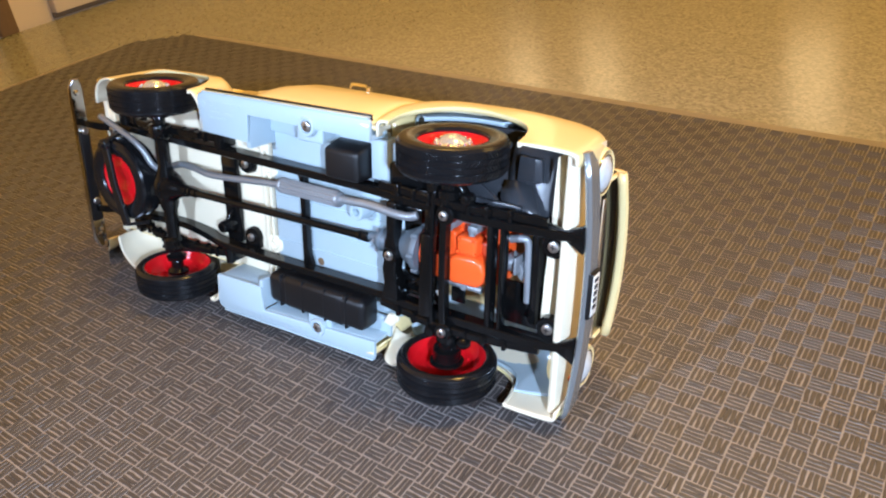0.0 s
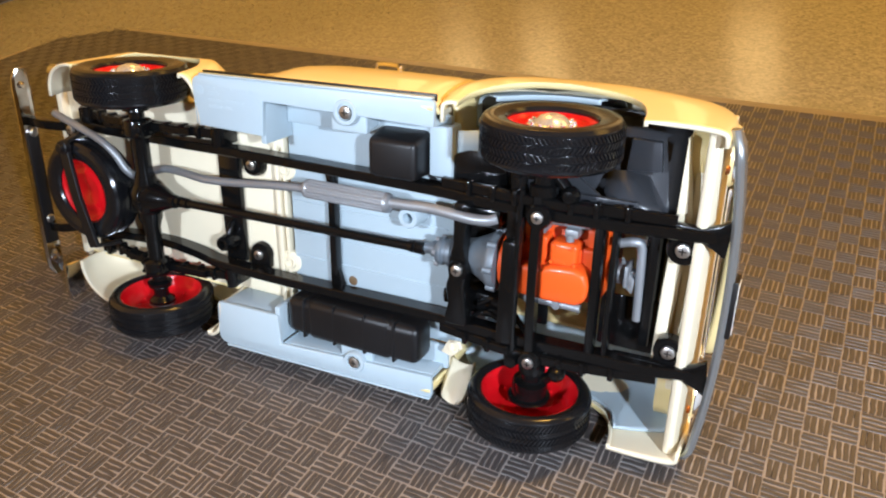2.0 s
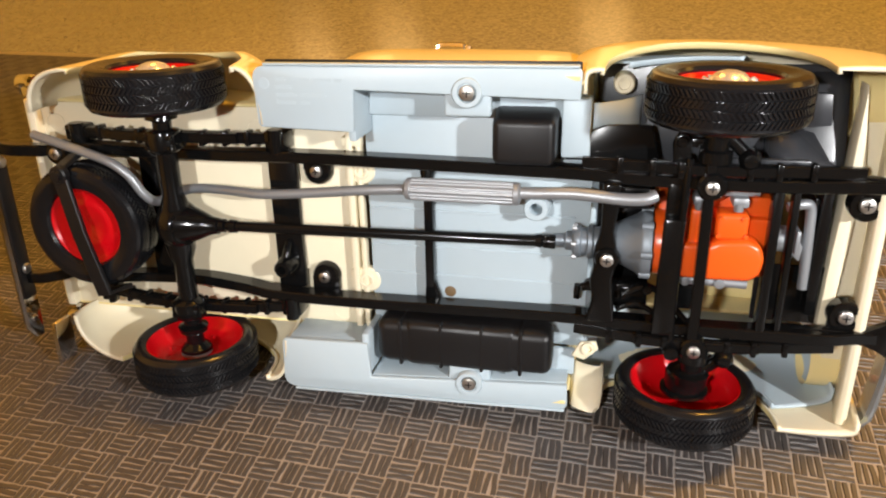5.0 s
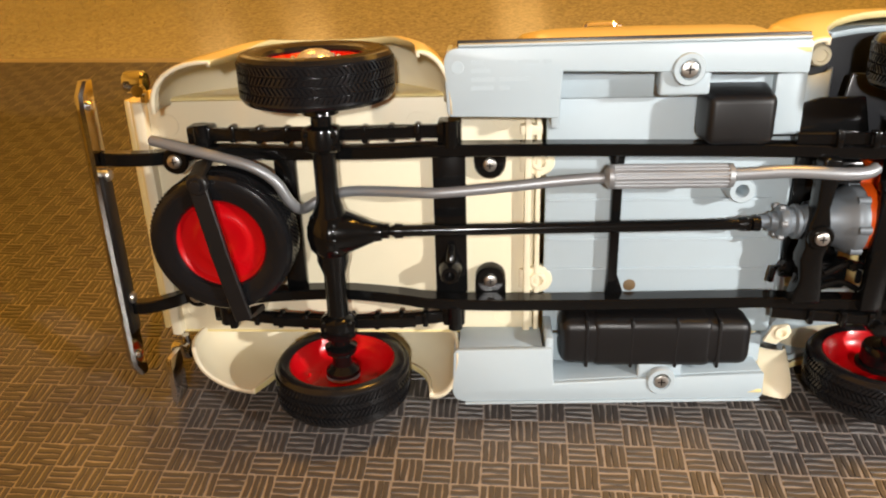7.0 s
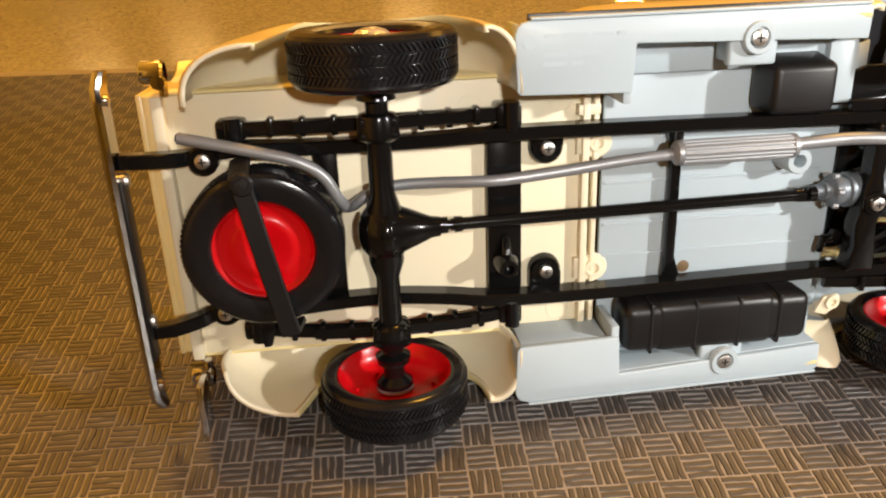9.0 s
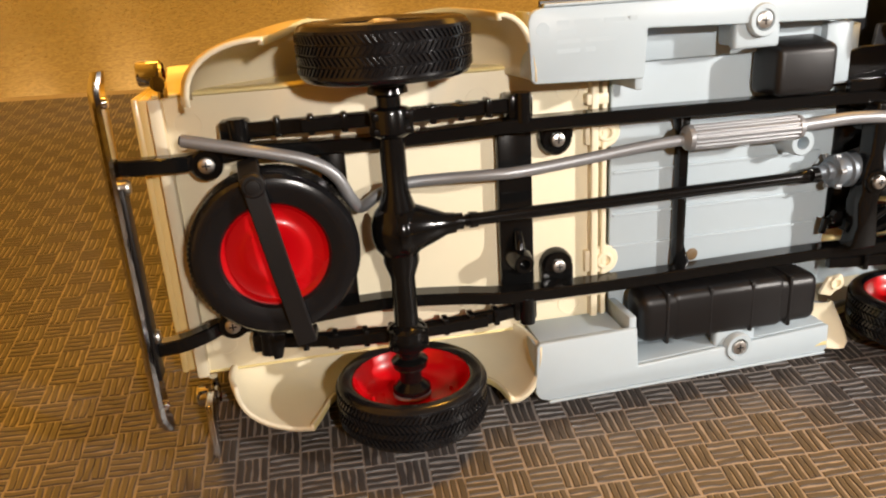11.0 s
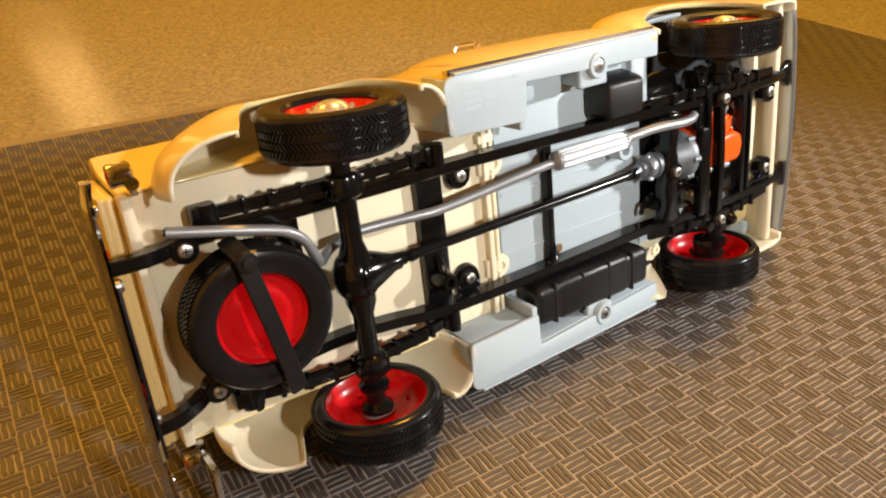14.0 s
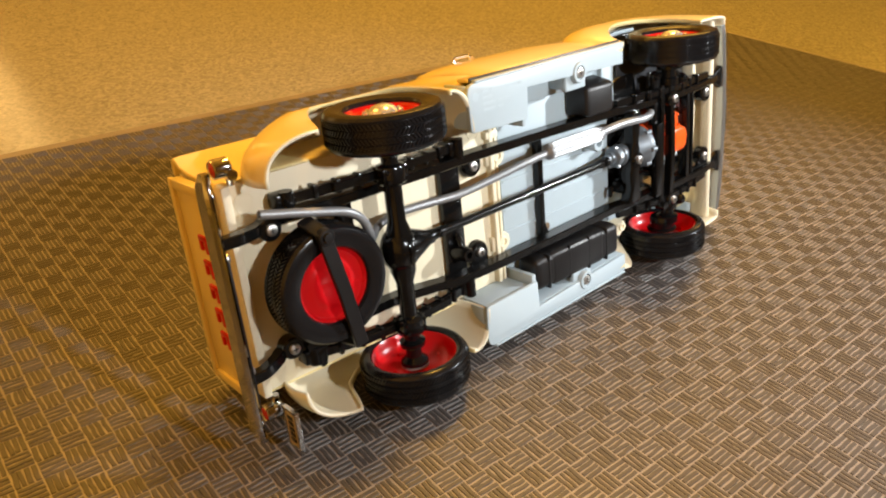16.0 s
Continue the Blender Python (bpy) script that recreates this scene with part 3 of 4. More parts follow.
cab = part("cab", sheet([tier(11.6, -33.5, 21, 34.2, 2.5), tier(14, -34.5, 22, 34.6, 4), tier(26, -34.5, 23, 33.7, 5), tier(35, -34, 23, 32.6, 6), tier(38, -33.4, 21, 31.6, 6), tier(40, -33, 18, 31.2, 6), tier(57, -30, 6, 27.8, 7), tier(60, -29, 4, 26.4, 8), tier(62, -25, 0, 22, 9), tier(62.4, -16, -9, 6, 3)]), CREAM, truck, "cream rounded cab with doors and roof", thick=0.8, sharp=50)
for side in (-1, 1):
    turn = flipped if side < 0 else (lambda b: b)
    part("door_window", turn(sheet([[(-19, 31.35, 41.5), (11, 31.35, 41.5)], [(-17, 28.7, 55), (4, 28.7, 55)]])), GLASS, cab, "dark window opening", thick=0.3)
    part("rocker_panel", turn(sheet([[(x, y, z) for x in (-34, -20, 0, 21)] for z, y in ((1.0, 34.2), (4, 34.6), (12, 34.7))])), CREAM, cab, "cream lower body side", thick=0.8)
    skin = ((3, 35.2), (8, 35.9), (14, 36.3), (20, 36.4), (26, 35.7), (32, 34.9), (36, 33.8), (38.4, 32.2)) if side < 0 else ((4, 34.9), (14, 35.1), (20, 34.9), (26, 34.1), (35, 32.6), (38, 31.7))
    part("door", turn(sheet([[(x, y - d, z) for x, d in ((-29, 2.2), (-27.5, 0.9), (-24, 0.25), (-19, 0), (-2, -0.1), (12, 0), (17, 0.3), (20, 1.2), (21.4, 2.4))] for z, y in skin])), CREAM, cab, "cream rounded door and cab side", thick=0.6)
    hy = 36.2 if side < 0 else 32.4
    part("door_handle", turn(merge(strip([(-13.8, hy - 1.8, 36.2), (-13.5, hy - 0.7, 36.4), (-12.4, hy - 0.4, 36.5), (-8.4, hy - 0.4, 36.5), (-7.4, hy - 0.6, 36.4), (-7.0, hy - 1.8, 36.2)], 1.0, 0.7, 4), lathe([(0, hy - 0.4), (0.8, hy - 0.6), (0.9, hy - 2.4)], (-6.4, 0, 36.2), "y", 14))), CHROME, cab, "chrome door handle")
part("hood", sheet([[(x - (0.0022 * y * y if x > 70 else 0), y, z - 0.0035 * y * y) for y in range(-24, 25, 3)] for x, z in ((22, 41), (35, 40), (50, 39.2), (65, 38.6), (74, 38.2), (79, 37.8), (80.6, 37.2), (81.2, 36.2), (81.0, 35.4), (80.2, 35.2), (79.2, 35.4))]), CREAM, truck, "cream rounded hood", thick=0.8)
front_panel = part("front_panel", prism([(75.2, 6.6), (75.4, 5.6), (76.4, 5.1), (77.4, 5.5), (78.2, 8), (78.8, 13), (78.4, 22), (77.4, 22), (76.6, 12), (75.6, 9)], "y", -35.4, 35.4, 0.25), CREAM_IN, truck, "cream front valance and grille panel")
part("pan", box(72.9, 77.2, -30, 30, 14.2, 15.2, 0.3), CREAM_IN, front_panel)
part("flange", prism([(71.2, -32.8), (73.4, -16), (72.8, 0), (72.2, 10.4), (71.4, 17), (69.6, 17), (70.0, 0), (70.8, -16)], "z", 9.4, 15, 0.4), CREAM_IN, front_panel)
part("grille_panel", prism([(78.4 - 0.0022 * y * y, y) for y in range(-24, 25, 4)] + [(75.8, 24), (75.8, -24)], "z", 22.2, 35.2, 0.2), BLACK, front_panel, "glossy black grille panel under the hood lip")
part("grille_bar", box(78.6, 79.4, -20, 20, 22.4, 23.3, 0.25), CHROME, front_panel, "chrome grille bar")
for side in (-1, 1):
    lamp = part("headlamp", lathe([(5.0, 75.0), (5.2, 78.8), (4.9, 79.6), (4.5, 79.5), (4.4, 79.0)], (0, side * 27.4, 19.8), "x", 32), CHROME, truck, "round headlamp with chrome ring")
    part("glass", lathe([(0, 81.0), (1.5, 80.8), (3.0, 80.3), (4.1, 79.7), (4.5, 79.0)], (0, side * 27.4, 19.8), "x", 28), CLEAR, lamp, "clear ribbed glass")
    part("headlamp_surround", lathe([(5.2, 78.4), (5.4, 79.2), (5.8, 79.4), (6.2, 78.8), (6.5, 77), (6.6, 71)], (0, side * 27.6, 20.2), "x", 32), CREAM, lamp, "cream fender rim round the headlamp")
    part("marker_lamp", lathe([(0, 79.3), (0.7, 79.2), (0.9, 78.8), (0.9, 77.4)], (0, side * 27.0, 11.4), "x", 20), AMBER, truck, "small amber marker lamp")


def bumper_bm(x, bow, half, z0, z1, sign, deep=2.4):
    """A curved bar with rounded ends."""
    bm = strip([(x - sign * bow * (abs(y) / half) ** 2.2, y, (z0 + z1) / 2) for y in np.linspace(-half, half, 25)], deep, z1 - z0, 1, 0.6)
    mid = (z0 + z1) / 2
    for v in bm.verts:
        k = max(0.0, (abs(v.co.y) - half + 4) / 4)
        v.co.z = mid + (v.co.z - mid) * (1 - 0.55 * k * k)
        v.co.x -= sign * 0.8 * k * k
    return bm


front_bumper = part("front_bumper", bumper_bm(83.2, 2.8, 36, 3.9, 9.8, 1, 1.7), SATIN_CHROME, truck, "curved chrome front bumper")
plate = part("number_plate", box(83.5, 84.8, -7.6, 4.8, 4.2, 9.2, 0.4), SATIN, truck, "small dark-framed number plate")
part("plate_face", box(84.75, 84.92, -6.8, 4.0, 4.9, 8.5, 0.03), WHITE, plate)
pieces("plate_bar", [box(84.9, 85.0, -6.0 + 1.8 * k, -4.9 + 1.8 * k, 5.6, 7.8, 0.03) for k in range(5)], SATIN, plate)

# ---- rear ----
rear_bumper = part("rear_bumper", bumper_bm(-110.2, 0.0, 31.2, -0.6, 4.8, -1, 1.7), BUMPER, truck, "straight chrome rear bumper bar")
part("bumper_back", box(-109.4, -108.7, -13, 21, 0.2, 3.9, 0.25), SATIN, rear_bumper, "dark backing strip")
for y in (-26.5, 26.5):
    part("bumper_rivet", lathe([(0, -108.6), (0.8, -108.7), (1.0, -109.0), (1.0, -109.8)], (0, y, 1.8), "x", 14), CHROME, rear_bumper)
for y in (-12.9, 13.4):
    part("bumper_bolt", lathe([(0, -107.9), (1.0, -108.0), (1.3, -108.4), (1.3, -109.4)], (0, y, 2.3), "x", 16), STEEL, rear_bumper)
for side in (-1, 1):
    lamp = part("tail_lamp", lathe([(1.7, -101.0), (2.15, -101.4), (2.15, -104.6), (1.95, -105.0), (1.75, -104.8)], (0, side * 29.6, 9.2), "x", 28), BUMPER, truck, "round chrome tail lamp with red lens")
    part("lens", lathe([(0, -105.3), (1.2, -105.1), (1.85, -104.7)], (0, side * 29.6, 9.2), "x", 24), LENS, lamp, "red lens")
    part("bracket", merge(tube([(-101.6, side * 25.6, 8.6), (-101.6, side * 27.8, 9.0)], 0.8, 10, 1), lathe([(0, 6.2), (1.2, 6.3), (1.3, 7.6)], (-101.8, side * 28.2, 0), "z", 14)), BUMPER, lamp)
plate = part("number_plate", merge(box(-102.0, -101.2, 26.4, 37.0, -1.2, 4.6, 0.25), box(-102.4, -101.8, 26.4, 37.0, -1.2, -0.4, 0.15), box(-102.4, -101.8, 26.4, 37.0, 3.8, 4.6, 0.15), box(-102.4, -101.8, 26.4, 27.2, -1.2, 4.6, 0.15), box(-102.4, -101.8, 36.2, 37.0, -1.2, 4.6, 0.15)), CHROME, truck, "small chrome-framed number plate")
part("plate_face", box(-102.25, -101.9, 27.2, 36.2, -0.4, 3.8, 0.05), TAN, plate)
pieces("plate_bar", [box(-102.4, -102.2, 28.2 + 1.5 * k, 29.2 + 1.5 * k, 0.6, 2.8, 0.03) for k in range(5)], SATIN, plate)

# ---- chassis ----
for side in (-1, 1):
    turn = flipped if side < 0 else (lambda b: b)
    rail = part("chassis_rail", turn(strip([(-92.4, 16.4, 7.8), (-89, 16.0, 7.8), (-78, 15.4, 8.6), (-66, 15.2, 9.0), (-54, 15.6, 7.6), (-44, 16.2, 6.2), (-20, 16.2, 5.8), (18, 15.6, 5.8), (30, 15.4, 4.6), (46, 15.2, 3.8), (60, 15.2, 4.2), (70, 15.4, 5.0), (76, 15.2, 6.2), (80.5, 15.4, 7.0)], 2.4, 4.0, 4)), BLACK, truck, "black chassis side rail")
    part("bumper_bracket", turn(prism([(62, 14.0), (70.2, 13.8), (76.6, 14.0), (79.4, 12.6), (81.4, 11.2), (82.2, 19.4), (79.6, 17.8), (77.0, 16.8), (62, 17.4)], "z", 4.8, 7.0, 0.5)), BLACK, rail)
    part("screw_tab", turn(merge(lathe([(3.2, 8.5), (3.2, 6.0), (2.9, 5.6), (2.0, 5.6), (1.9, 5.9), (0, 5.9)], (73.6, 11.4, 0), "z", 28), box(70.6, 76.4, 11.6, 15, 5.9, 7.6, 0.5))), BLACK, rail)
    screw(rail, 73.6, side * 11.4, 5.6, 1.5)
    part("screw_tab", turn(merge(lathe([(3.2, 10.4), (3.1, 8.8), (2.7, 8.2), (0, 8.2)], (-34.4, 12.4, 0), "z", 26), box(-37.6, -31.2, 12.4, 16.0, 8.4, 10.4, 0.4))), BLACK, rail)
    screw(rail, -34.4, side * 12.4, 7.9, 1.35)
    part("rear_arm", turn(strip([(-91, 16.0, 8.0), (-94, 15.6, 7.8), (-98.6, 15.2, 7.0), (-101, 15.4, 5.2), (-105, 15.8, 3.4), (-109.2, 16.0, 3.2)], 2.6, 2.8, 5)), BLACK, rail)
    part("screw_tab", turn(lathe([(2.7, 8.6), (2.7, 5.6), (2.4, 5.2), (0, 5.2)], (-96.2, 14.6, 0), "z", 24)), BLACK, rail)
    screw(rail, -96.2, side * 14.6, 5.0, 1.4)
    spring = part("leaf_spring", turn(merge(strip([(-91, 19.4, 7.6), (-80, 19.8, 5.4), (-65.6, 20, 4.6), (-52, 20, 5.2), (-41.5, 19.6, 6.8)], 2.5, 1.6, 6), strip([(-80, 19.8, 4.2), (-65.6, 20, 3.4), (-50, 20, 4.2)], 2.3, 1.2, 6))), BLACK, truck, "black leaf spring with clamps")
    for x, z in ((-84, 6.4), (-78.5, 5.2), (-73, 4.6), (-58, 4.6), (-53, 5.2), (-48, 5.8)):
        part("clamp", turn(box(x - 0.6, x + 0.6, 18.2, 21.5, z - 1.5, z + 1.4, 0.35)), BLACK, spring)
    part("shackle", turn(merge(box(-93.5, -88.5, 17.6, 21.2, 6.2, 10.4, 0.6), lathe([(0, 17.2), (1.6, 17.2), (1.6, 21.6), (0, 21.6)], (-90.6, 0, 6.8), "y", 16))), BLACK, spring)
    part("shackle", turn(merge(box(-44.4, -39.8, 17.2, 21.6, 5.0, 10.4, 0.6), lathe([(0, 16.8), (1.5, 16.8), (1.5, 22.0), (0, 22.0)], (-41.8, 0, 5.2), "y", 16))), BLACK, spring)
    fs = part("leaf_spring", turn(merge(strip([(22, 17.8, 4.6), (34, 18, 3.0), (46, 18, 2.2), (58, 18, 3.0), (72, 17.6, 5.0)], 2.3, 1.6, 6), strip([(34, 18, 2.0), (46, 18, 1.2), (58, 18, 2.0)], 2.1, 1.0, 6))), BLACK, truck, "black leaf spring with clamps")
    for x, z in ((29, 3.2), (35, 2.3), (40, 1.8), (52, 1.8), (57, 2.3), (63, 3.4)):
        part("clamp", turn(box(x - 0.6, x + 0.6, 16.4, 19.6, z - 1.2, z + 1.2, 0.35)), BLACK, fs)

for side in (-1, 1):
    for x in range(27, 72, 4):
        part("rivet", lathe([(0, -0.45), (0.25, -0.4), (0.4, -0.1), (0.42, 0.3)], (x, side * 16.6, 2.4 + 0.0042 * (x - 46) ** 2), "z", 8), BLACK, truck)

CROSS = (("rear", -77.6, -73.2, 8.6, 10.4, 15.5), ("mid", -45.8, -39.2, 8.4, 10.2, 15.5), ("front", -10.6, -8.6, 7.0, 9.4, 15.5))
for _, x0, x1, z0, z1, y in CROSS:
    part("cross_member", box(x0, x1, -y, y, z0, z1, 0.4), BLACK, truck, "black chassis cross member")
pieces("gusset", (prism([(-10.6, 10.8), (-8.6, 10.8), (-7.0, 15.4), (-10.9, 15.4)], "z", 7.4, 9.0, 0.3), prism([(-10.6, -10.5), (-8.6, -10.5), (-8.2, -15.4), (-11.8, -15.4)], "z", 7.4, 9.0, 0.3)), BLACK, truck)
# added blocks: black covers both real dark parts and shade on the toe board
part("gearbox_surround", merge(box(25.2, 36.4, -13.4, 13.4, 11.0, 15.5, 0.6), box(27.0, 35.4, -13.0, -8.6, 5.0, 11.2, 0.6), box(27.5, 35.0, 7.8, 13.0, 6.0, 11.2, 0.6)), BLACK, truck, "black blocks round the gearbox for dark parts and shade")
gear_bar = part("gearbox_bracket", merge(prism([(26.2, -14.8), (29.8, -14.8), (29.4, -10), (28.8, -5), (29.2, -3), (29.8, 0.5), (29.4, 3.0), (29.0, 5.0), (30.0, 14.5), (24.0, 14.5), (25.2, 9.5), (24.6, 5.0), (25.2, 2.8), (25.0, 0.5), (25.4, -2), (26.2, -5), (26.2, -10)], "z", 0.9, 5.2, 0.7, 3), lathe([(2.5, 3.4), (2.5, 0.9), (2.2, 0.4), (0, 0.4)], (27.7, 0.5, 0), "z", 24)), BLACK, truck, "black curved bracket under the gearbox")
screw(gear_bar, 27.7, 0.5, 0.1, 1.35)
part("cross_member", merge(prism([(38.2, -15), (41.6, -15), (41.8, -7.6), (38.0, -7.6)], "z", 2.0, 4.6, 0.4), prism([(37.9, -8.4), (41.9, -8.4), (41.4, 8), (41.2, 16), (37.2, 16), (37.4, 8)], "z", 0.5, 3.0, 0.5)), BLACK, truck, "black stepped chassis cross member")
part("cross_member", box(56.8, 58.6, -15, 16, 2.2, 5.6, 0.4), BLACK, truck, "black chassis cross member")
part("cross_member", box(60.3, 61.5, -15, 16, 2.6, 6.0, 0.4), BLACK, truck, "black chassis cross member")

rear_axle = part("rear_axle", lathe([(0, -27), (1.9, -27), (1.9, -25.6), (3.2, -25.4), (3.4, -24.4), (2.0, -23.8), (2.0, -22.2), (3.4, -21.8), (3.6, -21.2), (3.6, -18.0), (3.2, -17.5), (2.2, -17), (2.2, -8), (3.2, -5), (3.2, 5), (2.2, 8), (2.2, 17), (3.2, 17.5), (3.6, 18.0), (3.6, 21.2), (3.4, 21.8), (2.0, 22.2), (2.0, 23.8), (3.4, 24.4), (3.2, 25.4), (1.9, 25.6), (1.9, 27), (0, 27)], (REAR_X, 0, WHEEL_Z), "y", 24), BLACK, truck, "glossy black rear axle")
part("differential", merge(lathe([(0, -5.8), (2.3, -5.4), (3.9, -3.6), (4.7, -1.6), (4.8, 0.6), (4.4, 2.8), (2.6, 5.2), (0, 5.6)], (REAR_X, -0.6, WHEEL_Z + 0.4), "y", 28), lathe([(4.7, -65.4), (4.2, -62.4), (2.9, -59.2), (2.0, -57.2), (1.8, -55.6), (1.2, -55.4), (0, -55.4)], (0, -0.8, WHEEL_Z + 0.2), "x", 24)), BLACK, rear_axle, "rounded differential housing")
part("differential_flange", lathe([(4.2, -66.2), (5.1, -66.0), (5.2, -65.6), (5.2, -64.6), (5.0, -64.3), (4.2, -64.1)], (0, -0.7, WHEEL_Z + 0.3), "x", 32), BLACK, rear_axle)
for k in range(10):
    a = radians(18 + 36 * k)
    part("flange_bolt", lathe([(0, -63.7), (0.4, -63.8), (0.5, -64.5)], (0, -0.7 + 4.6 * math.cos(a), WHEEL_Z + 0.3 + 4.6 * math.sin(a)), "x", 8), BLACK, rear_axle)
for side in (-1, 1):
    mirror = Matrix.Diagonal((1, side, 1, 1))
    for dx in (-2.6, 2.6):
        for y in (18.4, 20.8):
            part("spring_bolt", moved(lathe([(0, -3.0), (0.55, -2.9), (0.65, -2.4), (0.65, 3.0)], (REAR_X + dx, y, WHEEL_Z), "z", 10), mirror), BLACK, rear_axle)
    part("spring_plate", moved(box(REAR_X - 3.6, REAR_X + 3.6, 17.6, 21.6, WHEEL_Z - 2.2, WHEEL_Z - 0.8, 0.4), mirror), BLACK, rear_axle)
    part("brake_drum", moved(lathe([(0, 25.0), (2.9, 25.1), (3.1, 25.7), (2.1, 26.2), (2.0, 27.4), (2.1, 28.6), (2.8, 29.2), (3.5, 29.8), (3.6, 30.6), (2.4, 30.8), (0, 30.8)], (REAR_X, 0, WHEEL_Z), "y", 28), mirror), BLACK, rear_axle)
    part("hub_ring", moved(lathe([(2.2, 30.8), (3.5, 30.85), (3.6, 31.0), (3.6, 31.4), (2.2, 31.5)], (REAR_X, 0, WHEEL_Z), "y", 24), mirror), SILVER, rear_axle)
shaft = part("drive_shaft", merge(tube([(-53.6, -0.9, 2.2), (14.6, -1.0, 4.6)], 1.15, 16, 1), lathe([(0, -55.6), (1.5, -55.6), (1.5, -54.2), (0.9, -54.0), (0.9, -53.2), (1.5, -53.0), (1.4, -51.5)], (0, -0.9, 2.2), "x", 18)), BLACK, truck, "long black drive shaft")
part("yoke", merge(lathe([(1.3, 13.4), (1.5, 14.6), (0.8, 15.0), (0.8, 15.8), (1.5, 16.0), (1.5, 17.4), (0, 17.6)], (0, -1.0, 4.7), "x", 16), box(14.8, 16.2, -2.4, 0.4, 4.1, 5.3, 0.3)), BLACK, shaft)
gearbox = part("gearbox", lathe([(0, 17.0), (1.3, 17.0), (1.4, 19.2), (1.9, 19.4), (2.0, 20.6), (3.0, 21.0), (3.3, 21.5), (3.3, 22.3), (2.9, 22.6), (2.9, 23.6), (3.4, 23.9), (3.4, 24.7), (3.1, 25.0), (3.3, 27)], (0, -1.2, 5.4), "x", 26), GEAR, truck, "silver-grey gearbox and bell housing")
part("bell_housing", lathe([(3.4, 26.5), (3.9, 29), (4.9, 31.2), (5.9, 33.2), (6.5, 33.9), (6.8, 34.6), (6.7, 36.0), (0, 36.2)], (0, -1.2, 6.6), "x", 30), ALLOY, gearbox)
for a in range(-60, 241, 50):
    part("lug", lathe([(0, 33.9), (0.8, 34.0), (0.9, 36.1)], (0, -1.2 + 6.5 * math.cos(radians(a)), 6.6 - 6.5 * math.sin(radians(a))), "x", 12), ALLOY, gearbox)
part("engine_plate", merge(lathe([(0, 36.3), (6.4, 36.4), (6.6, 36.8), (6.6, 38.6), (6.2, 39.0), (0, 39.0)], (0, -1.2, 8.4), "x", 32), box(37.0, 40.6, -10.6, 6.0, 9.0, 20, 0.8)), ORANGE, truck, "orange plate behind the bell housing")
for a in (20, 80, 140, 200, 260, 320):
    part("bolt", lathe([(0, 20.6), (0.5, 20.7), (0.6, 21.6)], (0, -1.2 + 3.3 * math.cos(radians(a)), 5.4 + 3.3 * math.sin(radians(a))), "x", 8), SILVER, gearbox)

engine = part("engine_block", merge(box(40, 58, -11.4, 4.6, 8.0, 26, 1.0), box(41, 57.6, -12.4, 5.4, 15, 26, 0.8)), ORANGE, truck, "orange engine block behind the cross members")
pan = prism([(45.8, -3.0), (48.0, -4.2), (53.4, -4.6), (55.8, -3.6), (56.8, -0.8), (56.2, 2.4), (54.4, 3.8), (45.9, 4.0)], "z", 1.7, 9, 1.1, 3)
part("oil_pan", pan, ORANGE, engine, "glossy orange oil pan")
part("pan_step", box(40.4, 46.4, -3.0, 4.1, 2.5, 9.4, 0.9, 3), ORANGE, engine)
part("pan_flange", box(40.4, 57.4, -7.6, 4.4, 6.0, 9.4, 0.6), ORANGE, engine)
part("oil_filter", box(47.4, 53.4, -9.2, -4.0, 3.2, 9.2, 0.9, 3), ORANGE, engine)
part("crank_cover", box(42.8, 46.6, -9.6, -2.4, 4.2, 9.2, 0.7, 3), ORANGE, engine)
for x, y in ((48.4, -8.4), (52.4, -8.4), (48.0, -4.9), (53.0, -4.9)):
    part("pan_bolt", lathe([(0, 2.7), (0.45, 2.8), (0.5, 3.6)], (x, y, 0), "z", 8), ORANGE, engine)
for x in (44.6, 51.6):
    part("manifold_port", merge(box(x - 1.5, x + 1.5, -12.2, -10.2, 4.0, 9.0, 0.5), lathe([(0, -9.4), (0.9, -9.5), (1.0, -11.0)], (x - 0.3, 0, 4.6), "y", 12)), SILVER, engine, "silver exhaust port")
pipe = part("pipe", merge(tube([(41.0, 5.2, 5.0), (54.6, 5.6, 5.2)], 0.95, 12, 1), lathe([(0, 3.6), (1.0, 3.8), (1.1, 6)], (49.5, 5.4, 0), "z", 14), lathe([(0, 3.6), (0.9, 3.8), (1.0, 6)], (43.0, 5.3, 0), "z", 14)), SILVER, engine, "silver exhaust manifold")
part("pipe", tube([(44, -12.4, 6.5), (55, -12.8, 6.5)], 0.8, 12, 1), SILVER, engine)
steering = part("steering_box", merge(box(30.6, 36.2, 8.2, 13.4, 5.6, 9.4, 0.8), lathe([(0, 7.0), (1.5, 7.1), (1.6, 9.0)], (34.6, 0, 6.4), "y", 16)), BLACK, truck, "small black steering box beside the gearbox")
pieces("steering_link", (tube([(31.4, 9.6, 4.8), (35.2, 7.4, 4.4), (38.6, 8.4, 4.2), (43.8, 13.6, 3.2)], 0.7, 10, 4), tube([(30.2, 12.8, 4.6), (34.0, 11.0, 4.0), (37.6, 12.6, 3.8)], 0.6, 10, 4)), BLACK, steering)
part("link_joint", lathe([(0, 3.0), (0.9, 3.1), (1.1, 4.0), (0.9, 5.2), (0, 5.4)], (36.0, 7.6, 0), "z", 14), BLACK, steering)
radiator = part("radiator", merge(box(66.6, 68.8, -13, 13, 8.5, 31, 0.5), box(66.0, 69.2, -13.6, 13.6, 29.5, 32, 0.5), box(65.8, 66.6, -11, 11, 10, 28, 0.3)), BLACK, truck, "black radiator")
